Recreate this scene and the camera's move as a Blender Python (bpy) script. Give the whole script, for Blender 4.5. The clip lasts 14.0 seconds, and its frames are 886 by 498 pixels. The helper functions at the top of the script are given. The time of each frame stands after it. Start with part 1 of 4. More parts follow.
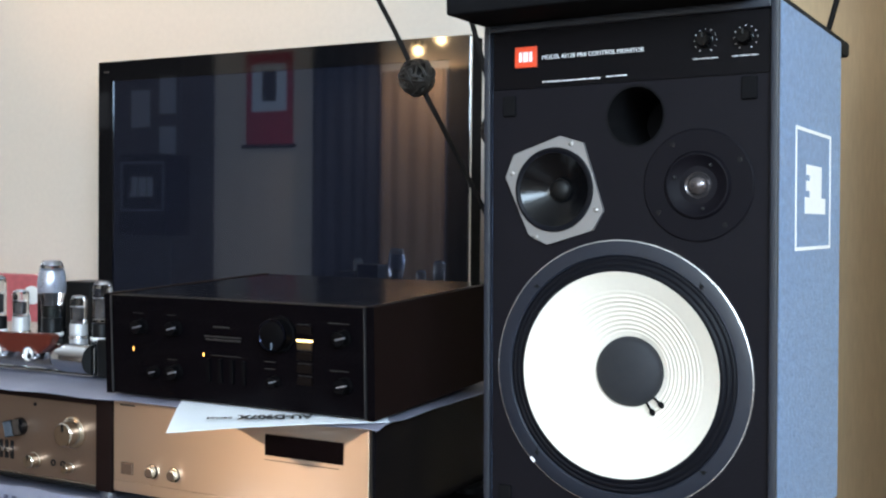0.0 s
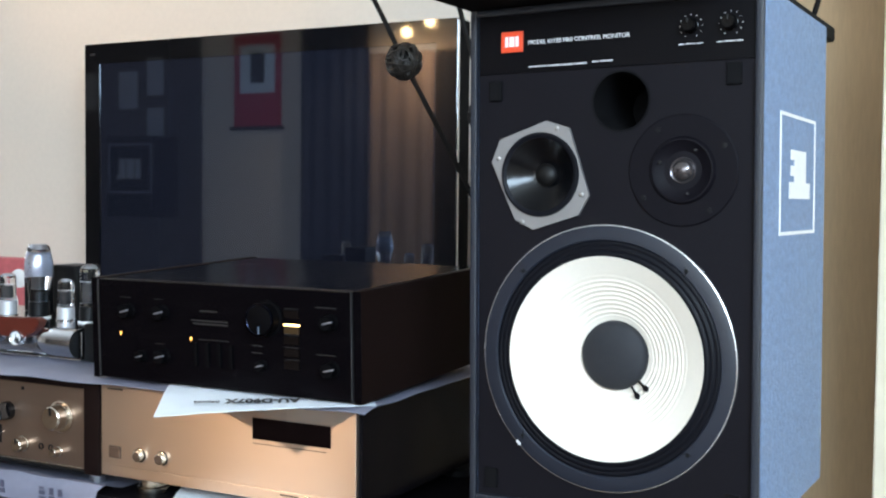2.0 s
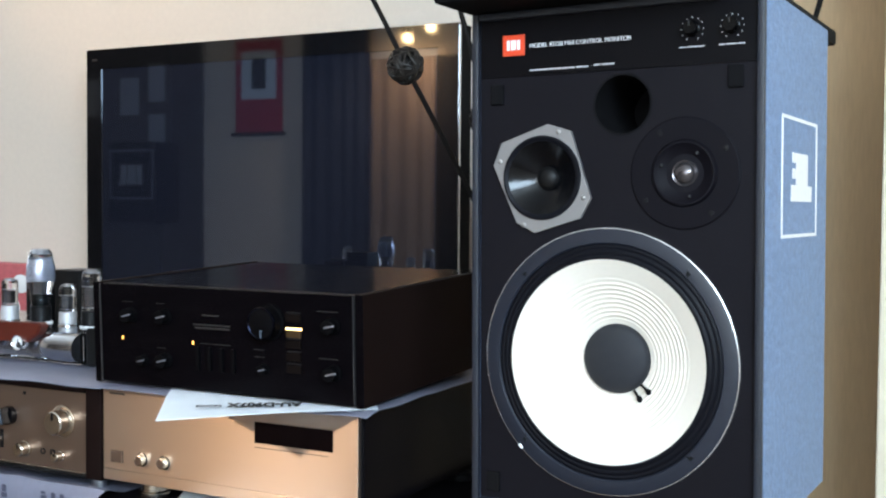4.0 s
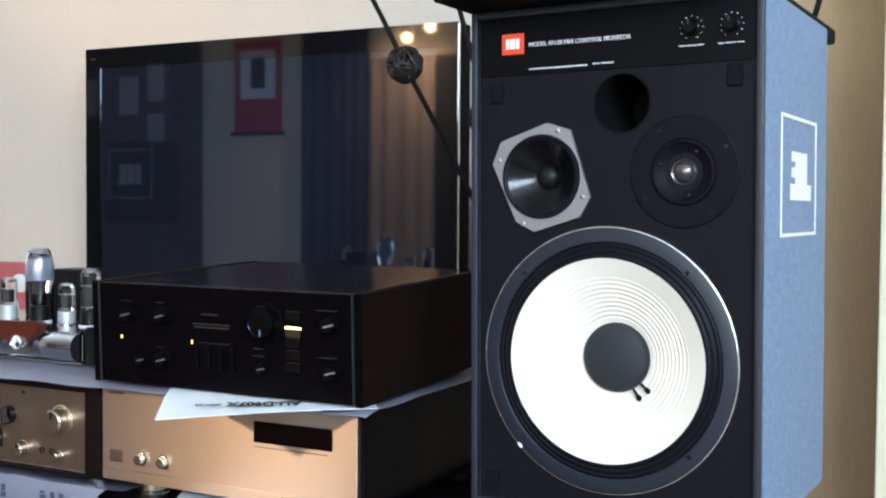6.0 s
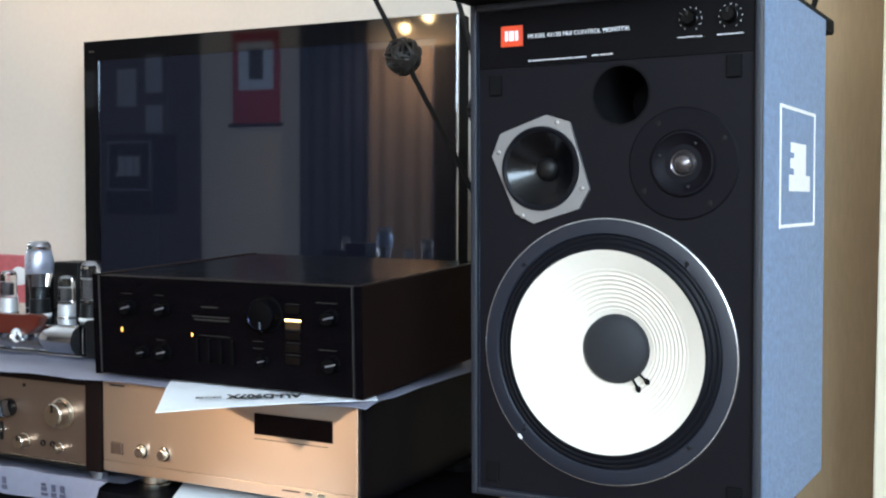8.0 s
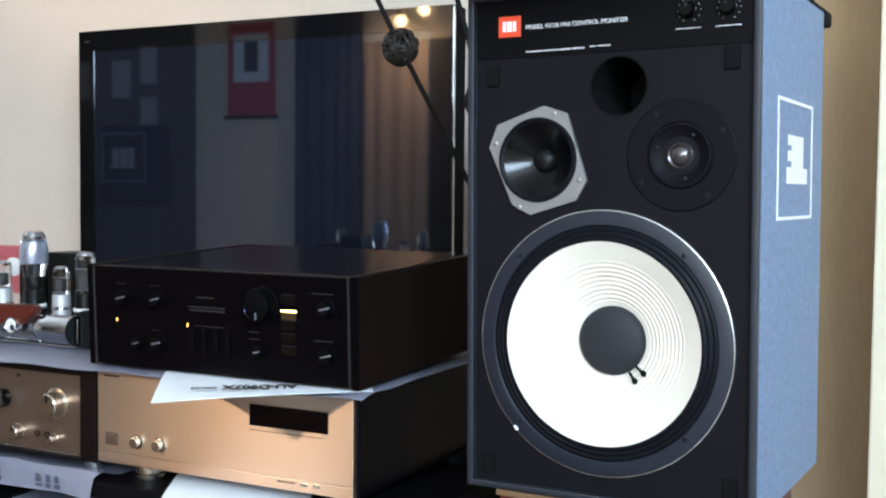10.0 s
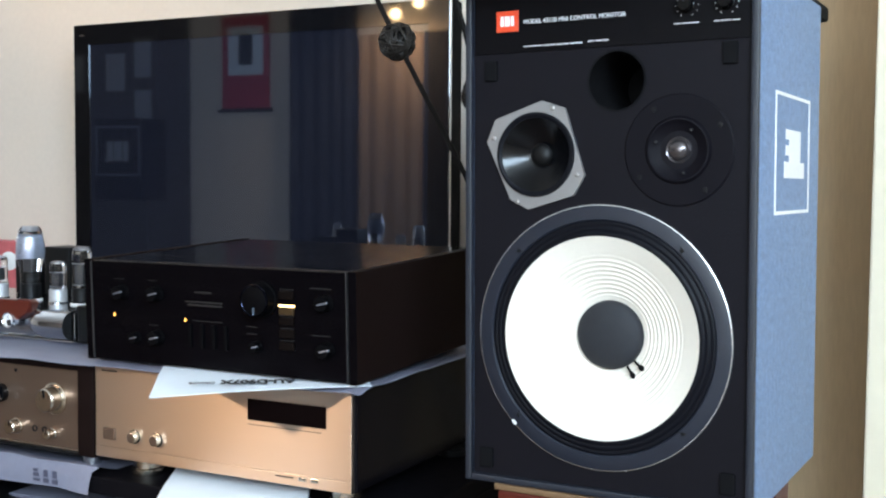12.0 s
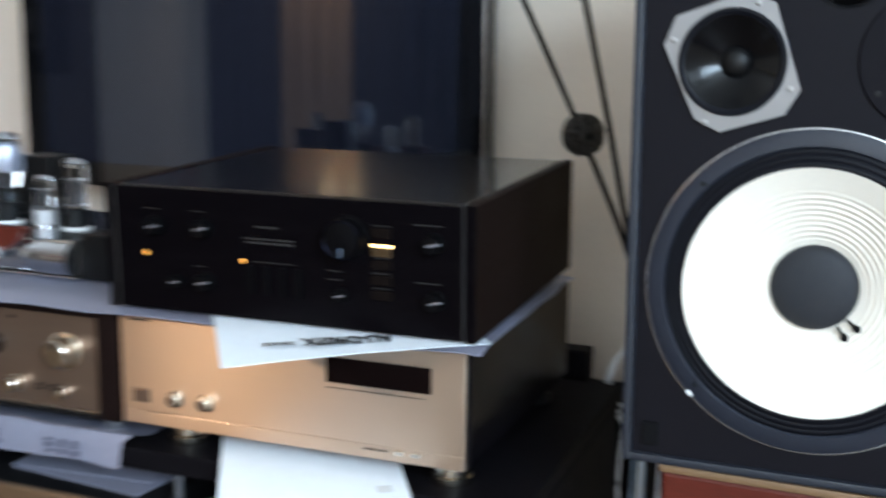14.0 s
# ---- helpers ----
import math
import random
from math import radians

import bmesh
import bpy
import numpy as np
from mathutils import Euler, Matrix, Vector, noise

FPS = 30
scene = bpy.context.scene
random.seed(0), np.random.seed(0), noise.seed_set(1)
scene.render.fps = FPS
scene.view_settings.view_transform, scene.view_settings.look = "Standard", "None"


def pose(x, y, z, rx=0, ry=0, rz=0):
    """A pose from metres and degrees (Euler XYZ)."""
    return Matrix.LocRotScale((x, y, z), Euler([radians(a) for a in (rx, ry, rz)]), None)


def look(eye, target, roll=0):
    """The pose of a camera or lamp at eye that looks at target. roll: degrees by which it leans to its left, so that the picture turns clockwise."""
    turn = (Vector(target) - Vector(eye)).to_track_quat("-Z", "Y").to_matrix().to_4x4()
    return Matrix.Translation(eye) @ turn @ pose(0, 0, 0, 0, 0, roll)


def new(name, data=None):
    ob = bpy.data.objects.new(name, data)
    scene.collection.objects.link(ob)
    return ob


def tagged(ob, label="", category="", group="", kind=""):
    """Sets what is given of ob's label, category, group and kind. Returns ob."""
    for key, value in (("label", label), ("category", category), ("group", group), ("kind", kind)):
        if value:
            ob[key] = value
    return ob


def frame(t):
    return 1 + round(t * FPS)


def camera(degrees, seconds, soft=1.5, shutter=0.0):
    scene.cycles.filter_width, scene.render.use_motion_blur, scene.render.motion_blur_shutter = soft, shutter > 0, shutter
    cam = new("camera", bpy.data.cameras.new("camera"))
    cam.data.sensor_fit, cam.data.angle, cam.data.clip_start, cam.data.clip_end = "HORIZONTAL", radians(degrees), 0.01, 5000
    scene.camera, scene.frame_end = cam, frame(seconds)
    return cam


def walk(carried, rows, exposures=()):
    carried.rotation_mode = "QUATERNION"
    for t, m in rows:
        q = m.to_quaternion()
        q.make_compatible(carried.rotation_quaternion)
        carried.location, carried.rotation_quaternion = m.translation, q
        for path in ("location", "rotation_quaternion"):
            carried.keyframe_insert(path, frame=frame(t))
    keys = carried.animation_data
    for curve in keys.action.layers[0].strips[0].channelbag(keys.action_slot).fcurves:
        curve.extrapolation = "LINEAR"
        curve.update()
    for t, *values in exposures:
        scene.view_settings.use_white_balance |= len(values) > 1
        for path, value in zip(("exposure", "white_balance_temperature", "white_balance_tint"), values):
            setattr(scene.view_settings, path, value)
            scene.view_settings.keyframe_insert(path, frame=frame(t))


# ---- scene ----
cam = camera(43.5, 14.0, soft=2.2, shutter=0.65)
PATH = [
    (0, (-0.004, 0.057, 0.996), (-0.934, 1.827, 0.943), 0.6),
    (0.5, (-0.004, 0.056, 0.995), (-0.929, 1.828, 0.937), 0.8),
    (1, (-0.004, 0.056, 0.997), (-0.918, 1.834, 0.935), 0.6),
    (1.5, (0.0, 0.057, 0.996), (-0.912, 1.835, 0.926), 0.7),
    (2, (0.001, 0.055, 1.0), (-0.911, 1.833, 0.914), 0.6),
    (2.5, (0.001, 0.054, 0.994), (-0.916, 1.829, 0.918), 0.6),
    (3, (0.0, 0.054, 0.996), (-0.913, 1.831, 0.92), 0.6),
    (5.5, (0.001, 0.055, 0.997), (-0.916, 1.83, 0.923), 0.4),
    (6, (0.0, 0.055, 0.996), (-0.913, 1.833, 0.92), 0.5),
    (6.5, (0.001, 0.053, 1.0), (-0.906, 1.834, 0.929), 0.2),
    (7, (0.0, 0.054, 0.992), (-0.911, 1.833, 0.917), 0.5),
    (7.5, (0.0, 0.052, 0.997), (-0.909, 1.832, 0.916), 0.3),
    (8, (0.0, 0.053, 0.998), (-0.911, 1.832, 0.905), 0.3),
    (10.5, (-0.005, 0.054, 0.994), (-0.904, 1.837, 0.884), 0.6),
    (11, (-0.006, 0.05, 0.999), (-0.899, 1.836, 0.881), 0.4),
    (11.5, (-0.005, 0.05, 0.998), (-0.902, 1.834, 0.88), 0.3),
    (12, (-0.007, 0.051, 0.997), (-0.899, 1.837, 0.88), 0.5),
    (12.5, (-0.018, 0.05, 1.0), (-0.883, 1.848, 0.86), 0.6),
    (12.6, (-0.016, 0.063, 1.012), (-0.897, 1.851, 0.849), 0.2),
    (12.7, (-0.015, 0.08, 1.017), (-0.931, 1.848, 0.824), -0.2),
    (12.8, (-0.041, 0.087, 1.01), (-0.982, 1.839, 0.799), -0.5),
    (12.9, (-0.057, 0.072, 1.013), (-0.997, 1.826, 0.817), -1.4),
    (13, (-0.084, 0.074, 1.016), (-1.015, 1.832, 0.808), -1.7),
    (13.1, (-0.103, 0.086, 1.007), (-1.03, 1.845, 0.8), -1.3),
    (13.2, (-0.127, 0.088, 1.001), (-1.031, 1.859, 0.784), -0.7),
    (13.3, (-0.156, 0.102, 1.005), (-1.076, 1.859, 0.744), -0.3),
    (13.4, (-0.183, 0.118, 1.017), (-1.091, 1.873, 0.714), 0.5),
    (13.5, (-0.228, 0.136, 1.013), (-1.124, 1.901, 0.725), 1.6),
    (13.6, (-0.255, 0.141, 1.022), (-1.136, 1.911, 0.723), 1.5),
    (13.7, (-0.278, 0.153, 1.021), (-1.137, 1.933, 0.72), 1.9),
    (13.8, (-0.311, 0.169, 1.032), (-1.141, 1.959, 0.706), 1.1),
    (13.9, (-0.339, 0.184, 1.037), (-1.132, 1.99, 0.706), 0.7),
    (14, (-0.378, 0.209, 1.039), (-1.083, 2.048, 0.69), 0.7),
]
walk(cam, [(t, look(eye, target, roll)) for t, eye, target, roll in PATH], [(0.0, 0.0, 6640, 10), (12.5, 0.0, 6640, 10), (13.2, 0.02, 6700, 10), (14.0, -0.03, 6600, 10)])

# world, daylight and lamps
scene.view_settings.exposure = 0.0
world = bpy.data.worlds.new("world")
scene.world = world
world.use_nodes = True
wn = world.node_tree
sky = wn.nodes.new("ShaderNodeTexSky")
sky.sky_type, sky.sun_disc, sky.sun_elevation, sky.sun_rotation = "NISHITA", False, radians(40), radians(100)
wn.links.new(sky.outputs[0], wn.nodes["Background"].inputs[0])
wn.nodes["Background"].inputs[1].default_value = 0.1


def area_lamp(name, m, w, h, power, colour):
    data = bpy.data.lights.new(name, "AREA")
    data.shape, data.size, data.size_y, data.energy, data.color = "RECTANGLE", w, h, power, colour
    ob = new(name, data)
    ob.matrix_world = m
    return ob


def spot_lamp(name, eye, target, power, colour, angle, radius=0.10):
    data = bpy.data.lights.new(name, "SPOT")
    data.energy, data.color, data.spot_size, data.spot_blend, data.shadow_soft_size = power, colour, radians(angle), 0.7, radius
    ob = new(name, data)
    ob.matrix_world = look(eye, target)
    return ob


# daylight through the side wall's window, then through the one behind the listening place
area_lamp("daylight_area", look((1.22, -1.25, 1.90), (0.0, -0.95, 1.58)), 2.1, 0.72, 215, (0.60, 0.80, 1.0))
area_lamp("daylight_area", look((0.1, -2.95, 1.62), (0.0, 0.0, 1.35)), 1.9, 1.1, 75, (0.78, 0.90, 1.0))
# added lamp with no known source: brightens the far wall in the television
area_lamp("daylight_area", look((-4.0, 2.31, 1.5), (-5.0, -2.95, 1.3)), 1.6, 1.2, 120, (0.70, 0.84, 1.0))
# warm ceiling lamps; the last two are narrow beams added to brighten wall and amplifier
for lx, ly, lt, lp, la, lc in ((-3.835, -2.542, (-4.1, -2.942, 1.75), 85, 100, (1.0, 0.66, 0.36)), (-3.65, -2.542, (-3.9, -2.942, 1.75), 85, 100, (1.0, 0.66, 0.36)), (-3.835, -2.50, (-2.05, 2.36, 1.95), 330, 19, (1.0, 0.68, 0.40)), (-3.65, -2.50, (-0.92, 1.32, 0.61), 220, 7.4, (1.0, 0.70, 0.47))):
    spot_lamp("spot_light", (lx, ly, 2.25), lt, lp, lc, la)


# materials
def mat(name, colour, rough=0.5, metal=0.0, vary=0.08, scale=20.0, bump=0.0, bscale=300.0, stretch=(1, 1, 1), emit=None, spec=0.5, coat=0.0, rvary=0.06):
    """A principled material with colour and gloss that vary at two scales, and fine relief."""
    m = bpy.data.materials.new(name)
    m.use_nodes = True
    nt = m.node_tree
    b = nt.nodes["Principled BSDF"]
    b.inputs["Metallic"].default_value = metal
    b.inputs["Specular IOR Level"].default_value = spec
    b.inputs["Coat Weight"].default_value = coat
    b.inputs["Coat Roughness"].default_value = 0.05
    tc = nt.nodes.new("ShaderNodeTexCoord")
    mp = nt.nodes.new("ShaderNodeMapping")
    mp.inputs["Scale"].default_value = stretch
    nt.links.new(tc.outputs["Object"], mp.inputs[0])
    big, fine = nt.nodes.new("ShaderNodeTexNoise"), nt.nodes.new("ShaderNodeTexNoise")
    big.inputs["Scale"].default_value, fine.inputs["Scale"].default_value = scale / 6, scale * 6
    big.inputs["Detail"].default_value, fine.inputs["Detail"].default_value = 5, 3
    add = nt.nodes.new("ShaderNodeMath")
    nt.links.new(mp.outputs[0], big.inputs[0]), nt.links.new(mp.outputs[0], fine.inputs[0])
    nt.links.new(big.outputs[0], add.inputs[0]), nt.links.new(fine.outputs[0], add.inputs[1])
    half = nt.nodes.new("ShaderNodeMath")
    half.operation = "MULTIPLY"
    half.inputs[1].default_value = 0.5
    nt.links.new(add.outputs[0], half.inputs[0])
    ramp = nt.nodes.new("ShaderNodeValToRGB")
    ramp.color_ramp.elements[0].position, ramp.color_ramp.elements[1].position = 0.3, 0.7
    ramp.color_ramp.elements[0].color = (*[max(0, c * (1 - vary)) for c in colour], 1)
    ramp.color_ramp.elements[1].color = (*[min(1, c * (1 + vary)) for c in colour], 1)
    nt.links.new(half.outputs[0], ramp.inputs[0]), nt.links.new(ramp.outputs[0], b.inputs["Base Color"])
    mr = nt.nodes.new("ShaderNodeMapRange")
    mr.inputs["From Min"].default_value, mr.inputs["From Max"].default_value = 0.3, 0.7
    mr.inputs["To Min"].default_value, mr.inputs["To Max"].default_value = max(0.01, rough - rvary), min(1, rough + rvary)
    nt.links.new(half.outputs[0], mr.inputs[0]), nt.links.new(mr.outputs[0], b.inputs["Roughness"])
    if bump:
        bn, bp = nt.nodes.new("ShaderNodeTexNoise"), nt.nodes.new("ShaderNodeBump")
        bn.inputs["Scale"].default_value, bn.inputs["Detail"].default_value = bscale, 4
        bp.inputs["Strength"].default_value, bp.inputs["Distance"].default_value = bump, 0.002
        nt.links.new(mp.outputs[0], bn.inputs[0]), nt.links.new(bn.outputs[0], bp.inputs["Height"]), nt.links.new(bp.outputs[0], b.inputs["Normal"])
    if emit:
        b.inputs["Emission Color"].default_value, b.inputs["Emission Strength"].default_value = (*emit[:3], 1), emit[3]
    return m


def glass(name, colour=(1, 1, 1), rough=0.02):
    m = mat(name, colour, rough, rvary=0.01)
    b = m.node_tree.nodes["Principled BSDF"]
    b.inputs["Transmission Weight"].default_value, b.inputs["IOR"].default_value = 1.0, 1.45
    return m


WALL = mat("cream_wallpaper", (0.69, 0.595, 0.505), 0.9, vary=0.04, scale=12, bump=0.25, bscale=220)
CEIL = mat("ceiling_paint", (0.8, 0.77, 0.72), 0.9, vary=0.03, bump=0.1)
FLOOR = mat("floor_wood", (0.10, 0.060, 0.034), 0.4, vary=0.25, scale=14, stretch=(1, 8, 8), bump=0.1)
TRIM = mat("white_paint", (0.8, 0.78, 0.72), 0.6, vary=0.03, bump=0.05)
VINYL = mat("cabinet_grey_vinyl", (0.165, 0.255, 0.425), 0.55, vary=0.38, scale=75, bump=1.0, bscale=210, spec=0.4)
for nd in VINYL.node_tree.nodes:  # fine speckle in place of broad blotches
    if nd.bl_idname == "ShaderNodeTexNoise" and nd.inputs["Scale"].default_value < 20:
        nd.inputs["Scale"].default_value = 120.0
BAFFLE = mat("baffle_black", (0.0047, 0.0039, 0.0060), 0.6, vary=0.15, bump=0.15, bscale=500, spec=0.12)
# black strip, its colour deepened to stand in for the grille's shadow
PANELSHADE = mat("shaded_panel_black", (0.0022, 0.0018, 0.0026), 0.5, vary=0.1, spec=0.08)
FOAM = mat("black_rubber", (0.0034, 0.0032, 0.0038), 0.8, vary=0.15, bump=0.2, spec=0.1)
TWEETBLK = mat("tweeter_black", (0.0036, 0.0029, 0.0048), 0.6, vary=0.1, spec=0.10)
SURROUND = mat("surround_rubber", (0.0034, 0.0036, 0.0058), 0.5, vary=0.15, spec=0.12)
CASTGREY = mat("driver_frame_grey", (0.0125, 0.0150, 0.0235), 0.42, vary=0.1, bump=0.12, bscale=700, spec=0.35)
CONE = mat("white_paper_cone", (0.72, 0.658, 0.57), 0.85, vary=0.03, scale=30, bump=0.15, bscale=500)
CAP = mat("cone_cap_charcoal", (0.0082, 0.0094, 0.0135), 0.7, vary=0.12, bump=0.3, bscale=700)
ALU = mat("brushed_aluminium", (0.30, 0.285, 0.27), 0.45, metal=0.7, vary=0.06, scale=40, stretch=(1, 1, 8))
CHROME = mat("chrome", (0.75, 0.75, 0.76), 0.14, metal=1.0, vary=0.04)
BLKCONE = mat("black_paper_cone", (0.0018, 0.0020, 0.0028), 0.17, vary=0.1, bump=0.05, spec=0.26)
CAPBLK = mat("black_cap", (0.0035, 0.0034, 0.0036), 0.45, vary=0.1, spec=0.2)
BLKPLASTIC = mat("black_plastic", (0.005, 0.005, 0.0056), 0.4, vary=0.1, spec=0.2)
GLOSSBLK = mat("piano_black", (0.003, 0.003, 0.0038), 0.05, vary=0.1, rvary=0.02)
BEZEL = mat("gloss_black_surround", (0.003, 0.003, 0.0038), 0.04, vary=0.1, rvary=0.01, spec=1.0)
SCREEN = mat("display_glass", (0.009, 0.010, 0.017), 0.025, vary=0.04, rvary=0.008, spec=1.0)
SCREEN.node_tree.nodes["Principled BSDF"].inputs["IOR"].default_value = 1.62
SCREEN.node_tree.nodes["Principled BSDF"].inputs["Specular Tint"].default_value = (0.66, 0.80, 1.0, 1)
ORANGE = mat("badge_orange_red", (0.72, 0.06, 0.015), 0.5, vary=0.05)
WHITEINK = mat("white_ink", (0.8, 0.8, 0.8), 0.6, vary=0.05)
GREYINK = mat("grey_ink", (0.0068, 0.0066, 0.0072), 0.6, vary=0.05)
BLACKINK = mat("black_ink", (0.02, 0.02, 0.022), 0.7, vary=0.05)
AMPBLACK = mat("anodised_black_panel", (0.0021, 0.0016, 0.0022), 0.26, vary=0.12, scale=30, stretch=(1, 6, 6), spec=0.045)
AMPTOP = mat("black_brushed_lid", (0.0045, 0.0038, 0.0042), 0.125, vary=0.12, scale=40, stretch=(10, 1, 1), rvary=0.03, spec=0.55)
ROSEWOOD = mat("dark_rosewood", (0.0090, 0.0046, 0.0040), 0.55, vary=0.3, scale=16, stretch=(8, 1, 8), spec=0.04)
GOLD = mat("champagne_gold_aluminium", (0.68, 0.565, 0.465), 0.37, metal=0.96, vary=0.012, scale=60, stretch=(0.6, 6, 10), rvary=0.012)
gb = GOLD.node_tree.nodes["Principled BSDF"]
gb.inputs["Anisotropic"].default_value, gb.inputs["Anisotropic Rotation"].default_value = 0.9, 0.25
tg = GOLD.node_tree.nodes.new("ShaderNodeTangent")
tg.direction_type, tg.axis = "RADIAL", "Z"
GOLD.node_tree.links.new(tg.outputs[0], gb.inputs["Tangent"])
BRONZE = mat("bronze_gold_panel", (0.21, 0.140, 0.102), 0.36, metal=0.75, vary=0.06, scale=60, stretch=(0.6, 6, 10), bump=0.03, bscale=200)
GOLDPOL = mat("polished_gold_metal", (0.66, 0.61, 0.53), 0.2, metal=1.0, vary=0.05)
SILVER = mat("silver_metal", (0.66, 0.66, 0.66), 0.25, metal=1.0, vary=0.06)
STEEL = mat("polished_steel_chassis", (0.46, 0.48, 0.51), 0.16, metal=1.0, vary=0.08, scale=14)
REDWOOD = mat("red_stained_wood", (0.085, 0.012, 0.006), 0.35, vary=0.3, scale=14, stretch=(1, 8, 8), coat=0.4)
STANDWOOD = mat("padauk_stand_wood", (0.085, 0.012, 0.006), 0.5, vary=0.25, scale=14, stretch=(1, 8, 8), spec=0.25)
TANWOOD = mat("tan_plywood_edge", (0.17, 0.095, 0.045), 0.5, vary=0.2, scale=20, stretch=(1, 6, 6))
PAPER = mat("white_paper", (0.74, 0.80, 0.86), 0.8, vary=0.03, scale=10, bump=0.06, bscale=60)
PLASTICBAG = mat("pale_wrapping_sheet", (0.185, 0.188, 0.245), 0.45, vary=0.08, scale=16, bump=0.5, bscale=25)
RACK = mat("black_rack_lacquer", (0.0048, 0.0042, 0.0052), 0.55, vary=0.15, scale=12, spec=0.02)
GLOSSSIDE = mat("dark_lacquered_side", (0.0040, 0.0034, 0.0044), 0.20, vary=0.15, scale=14, spec=0.06)
CORD = mat("black_cord", (0.006, 0.005, 0.0045), 0.7, vary=0.2, spec=0.12)
RATTAN = mat("dark_rattan", (0.014, 0.011, 0.009), 0.5, vary=0.35, scale=60, spec=0.3)
GLASS = glass("clear_glass", (0.95, 0.97, 1.0))
SMOKE = mat("grey_valve_plate", (0.13, 0.135, 0.15), 0.4, metal=0.6, vary=0.2)
GETTER = mat("tube_getter_silver", (0.45, 0.47, 0.52), 0.3, metal=0.8, vary=0.1)
COLLAR = mat("matt_aluminium_collar", (0.55, 0.55, 0.56), 0.5, metal=0.5, vary=0.06)
BLUEKNOB = mat("blue_tinted_knob", (0.30, 0.42, 0.58), 0.2, metal=0.9, vary=0.06)
LEDAMBER = mat("amber_led", (0.9, 0.5, 0.1), 0.4, emit=(1.0, 0.42, 0.08, 4.0))
LEDYEL = mat("yellow_lit_bar", (0.9, 0.7, 0.3), 0.4, emit=(1.0, 0.66, 0.26, 6.0))
BUTTON = mat("smoked_bronze_button", (0.0042, 0.0027, 0.0024), 0.5, vary=0.1, spec=0.04)
DISPLAY = mat("dark_display_window", (0.004, 0.002, 0.002), 0.2, vary=0.1, spec=0.06)
REDPACK = mat("red_cardboard", (0.52, 0.12, 0.13), 0.5, vary=0.2, scale=10)
CURTDARK = mat("dark_blue_curtain", (0.030, 0.034, 0.050), 0.9, vary=0.15)
CURTBROWN = mat("brown_curtain", (0.32, 0.21, 0.14), 0.85, vary=0.12)
SCROLLRED = mat("red_scroll_silk", (0.5, 0.03, 0.06), 0.6, vary=0.1)
CABINET = mat("dark_cabinet_wood", (0.04, 0.035, 0.035), 0.5, vary=0.2)
CABLE = mat("white_cable", (0.8, 0.82, 0.85), 0.5, vary=0.1)
FILAMENT = mat("lamp_bulb", (1, 0.8, 0.5), 0.4, emit=(1.0, 0.70, 0.36, 60.0))
GREEN = mat("green_plastic", (0.018, 0.062, 0.034), 0.5, vary=0.1)


# building helpers
def box(lo, hi, bevel=0.0, bm=None, seg=2):
    bm = bm or bmesh.new()
    size, mid = [h - l for l, h in zip(lo, hi)], [(h + l) / 2 for l, h in zip(lo, hi)]
    got = bmesh.ops.create_cube(bm, size=1, matrix=Matrix.Translation(mid) @ Matrix.Diagonal((*size, 1)))
    if bevel:
        edges = list({e for v in got["verts"] for e in v.link_edges})
        bmesh.ops.bevel(bm, geom=edges, offset=bevel, segments=seg, affect="EDGES", profile=0.5)
    return bm


def lathe(profile, seg=32, m=None, bm=None):
    """A turned form: profile rows of (radius, height) along local z."""
    bm = bm or bmesh.new()
    rings = []
    for r, h in profile:
        if r < 1e-6:
            rings.append([bm.verts.new((0, 0, h))])
        else:
            rings.append([bm.verts.new((r * math.cos(2 * math.pi * k / seg), r * math.sin(2 * math.pi * k / seg), h)) for k in range(seg)])
    made = [v for ring in rings for v in ring]
    for a, b in zip(rings, rings[1:]):
        for k in range(seg):
            j = (k + 1) % seg
            if len(a) > 1 and len(b) > 1:
                bm.faces.new((a[k], a[j], b[j], b[k]))
            elif len(a) > 1:
                bm.faces.new((a[k], a[j], b[0]))
            elif len(b) > 1:
                bm.faces.new((a[0], b[j], b[k]))
    if m is not None:
        bmesh.ops.transform(bm, matrix=m, verts=made)
    return bm


def tube(points, r, seg=8, bm=None):
    bm = bm or bmesh.new()
    pts = [Vector(p) for p in points]
    rings = []
    for n, p in enumerate(pts):
        d = (pts[min(n + 1, len(pts) - 1)] - pts[max(n - 1, 0)]).normalized()
        q = d.to_track_quat("Z", "Y")
        rings.append([bm.verts.new(p + q @ Vector((r * math.cos(2 * math.pi * k / seg), r * math.sin(2 * math.pi * k / seg), 0))) for k in range(seg)])
    for a, b in zip(rings, rings[1:]):
        for k in range(seg):
            bm.faces.new((a[k], a[(k + 1) % seg], b[(k + 1) % seg], b[k]))
    bm.faces.new(rings[0][::-1]), bm.faces.new(rings[-1])
    return bm


def curve_points(ctrl, n=24):
    """A smooth line through the given points."""
    pts = [Vector(p) for p in ctrl]
    pts = [2 * pts[0] - pts[1]] + pts + [2 * pts[-1] - pts[-2]]
    out = []
    for i in range(1, len(pts) - 2):
        p0, p1, p2, p3 = pts[i - 1:i + 3]
        for k in range(n):
            t = k / n
            out.append(0.5 * (2 * p1 + (p2 - p0) * t + (2 * p0 - 5 * p1 + 4 * p2 - p3) * t * t + (3 * p1 - p0 - 3 * p2 + p3) * t ** 3))
    return out + [pts[-2]]


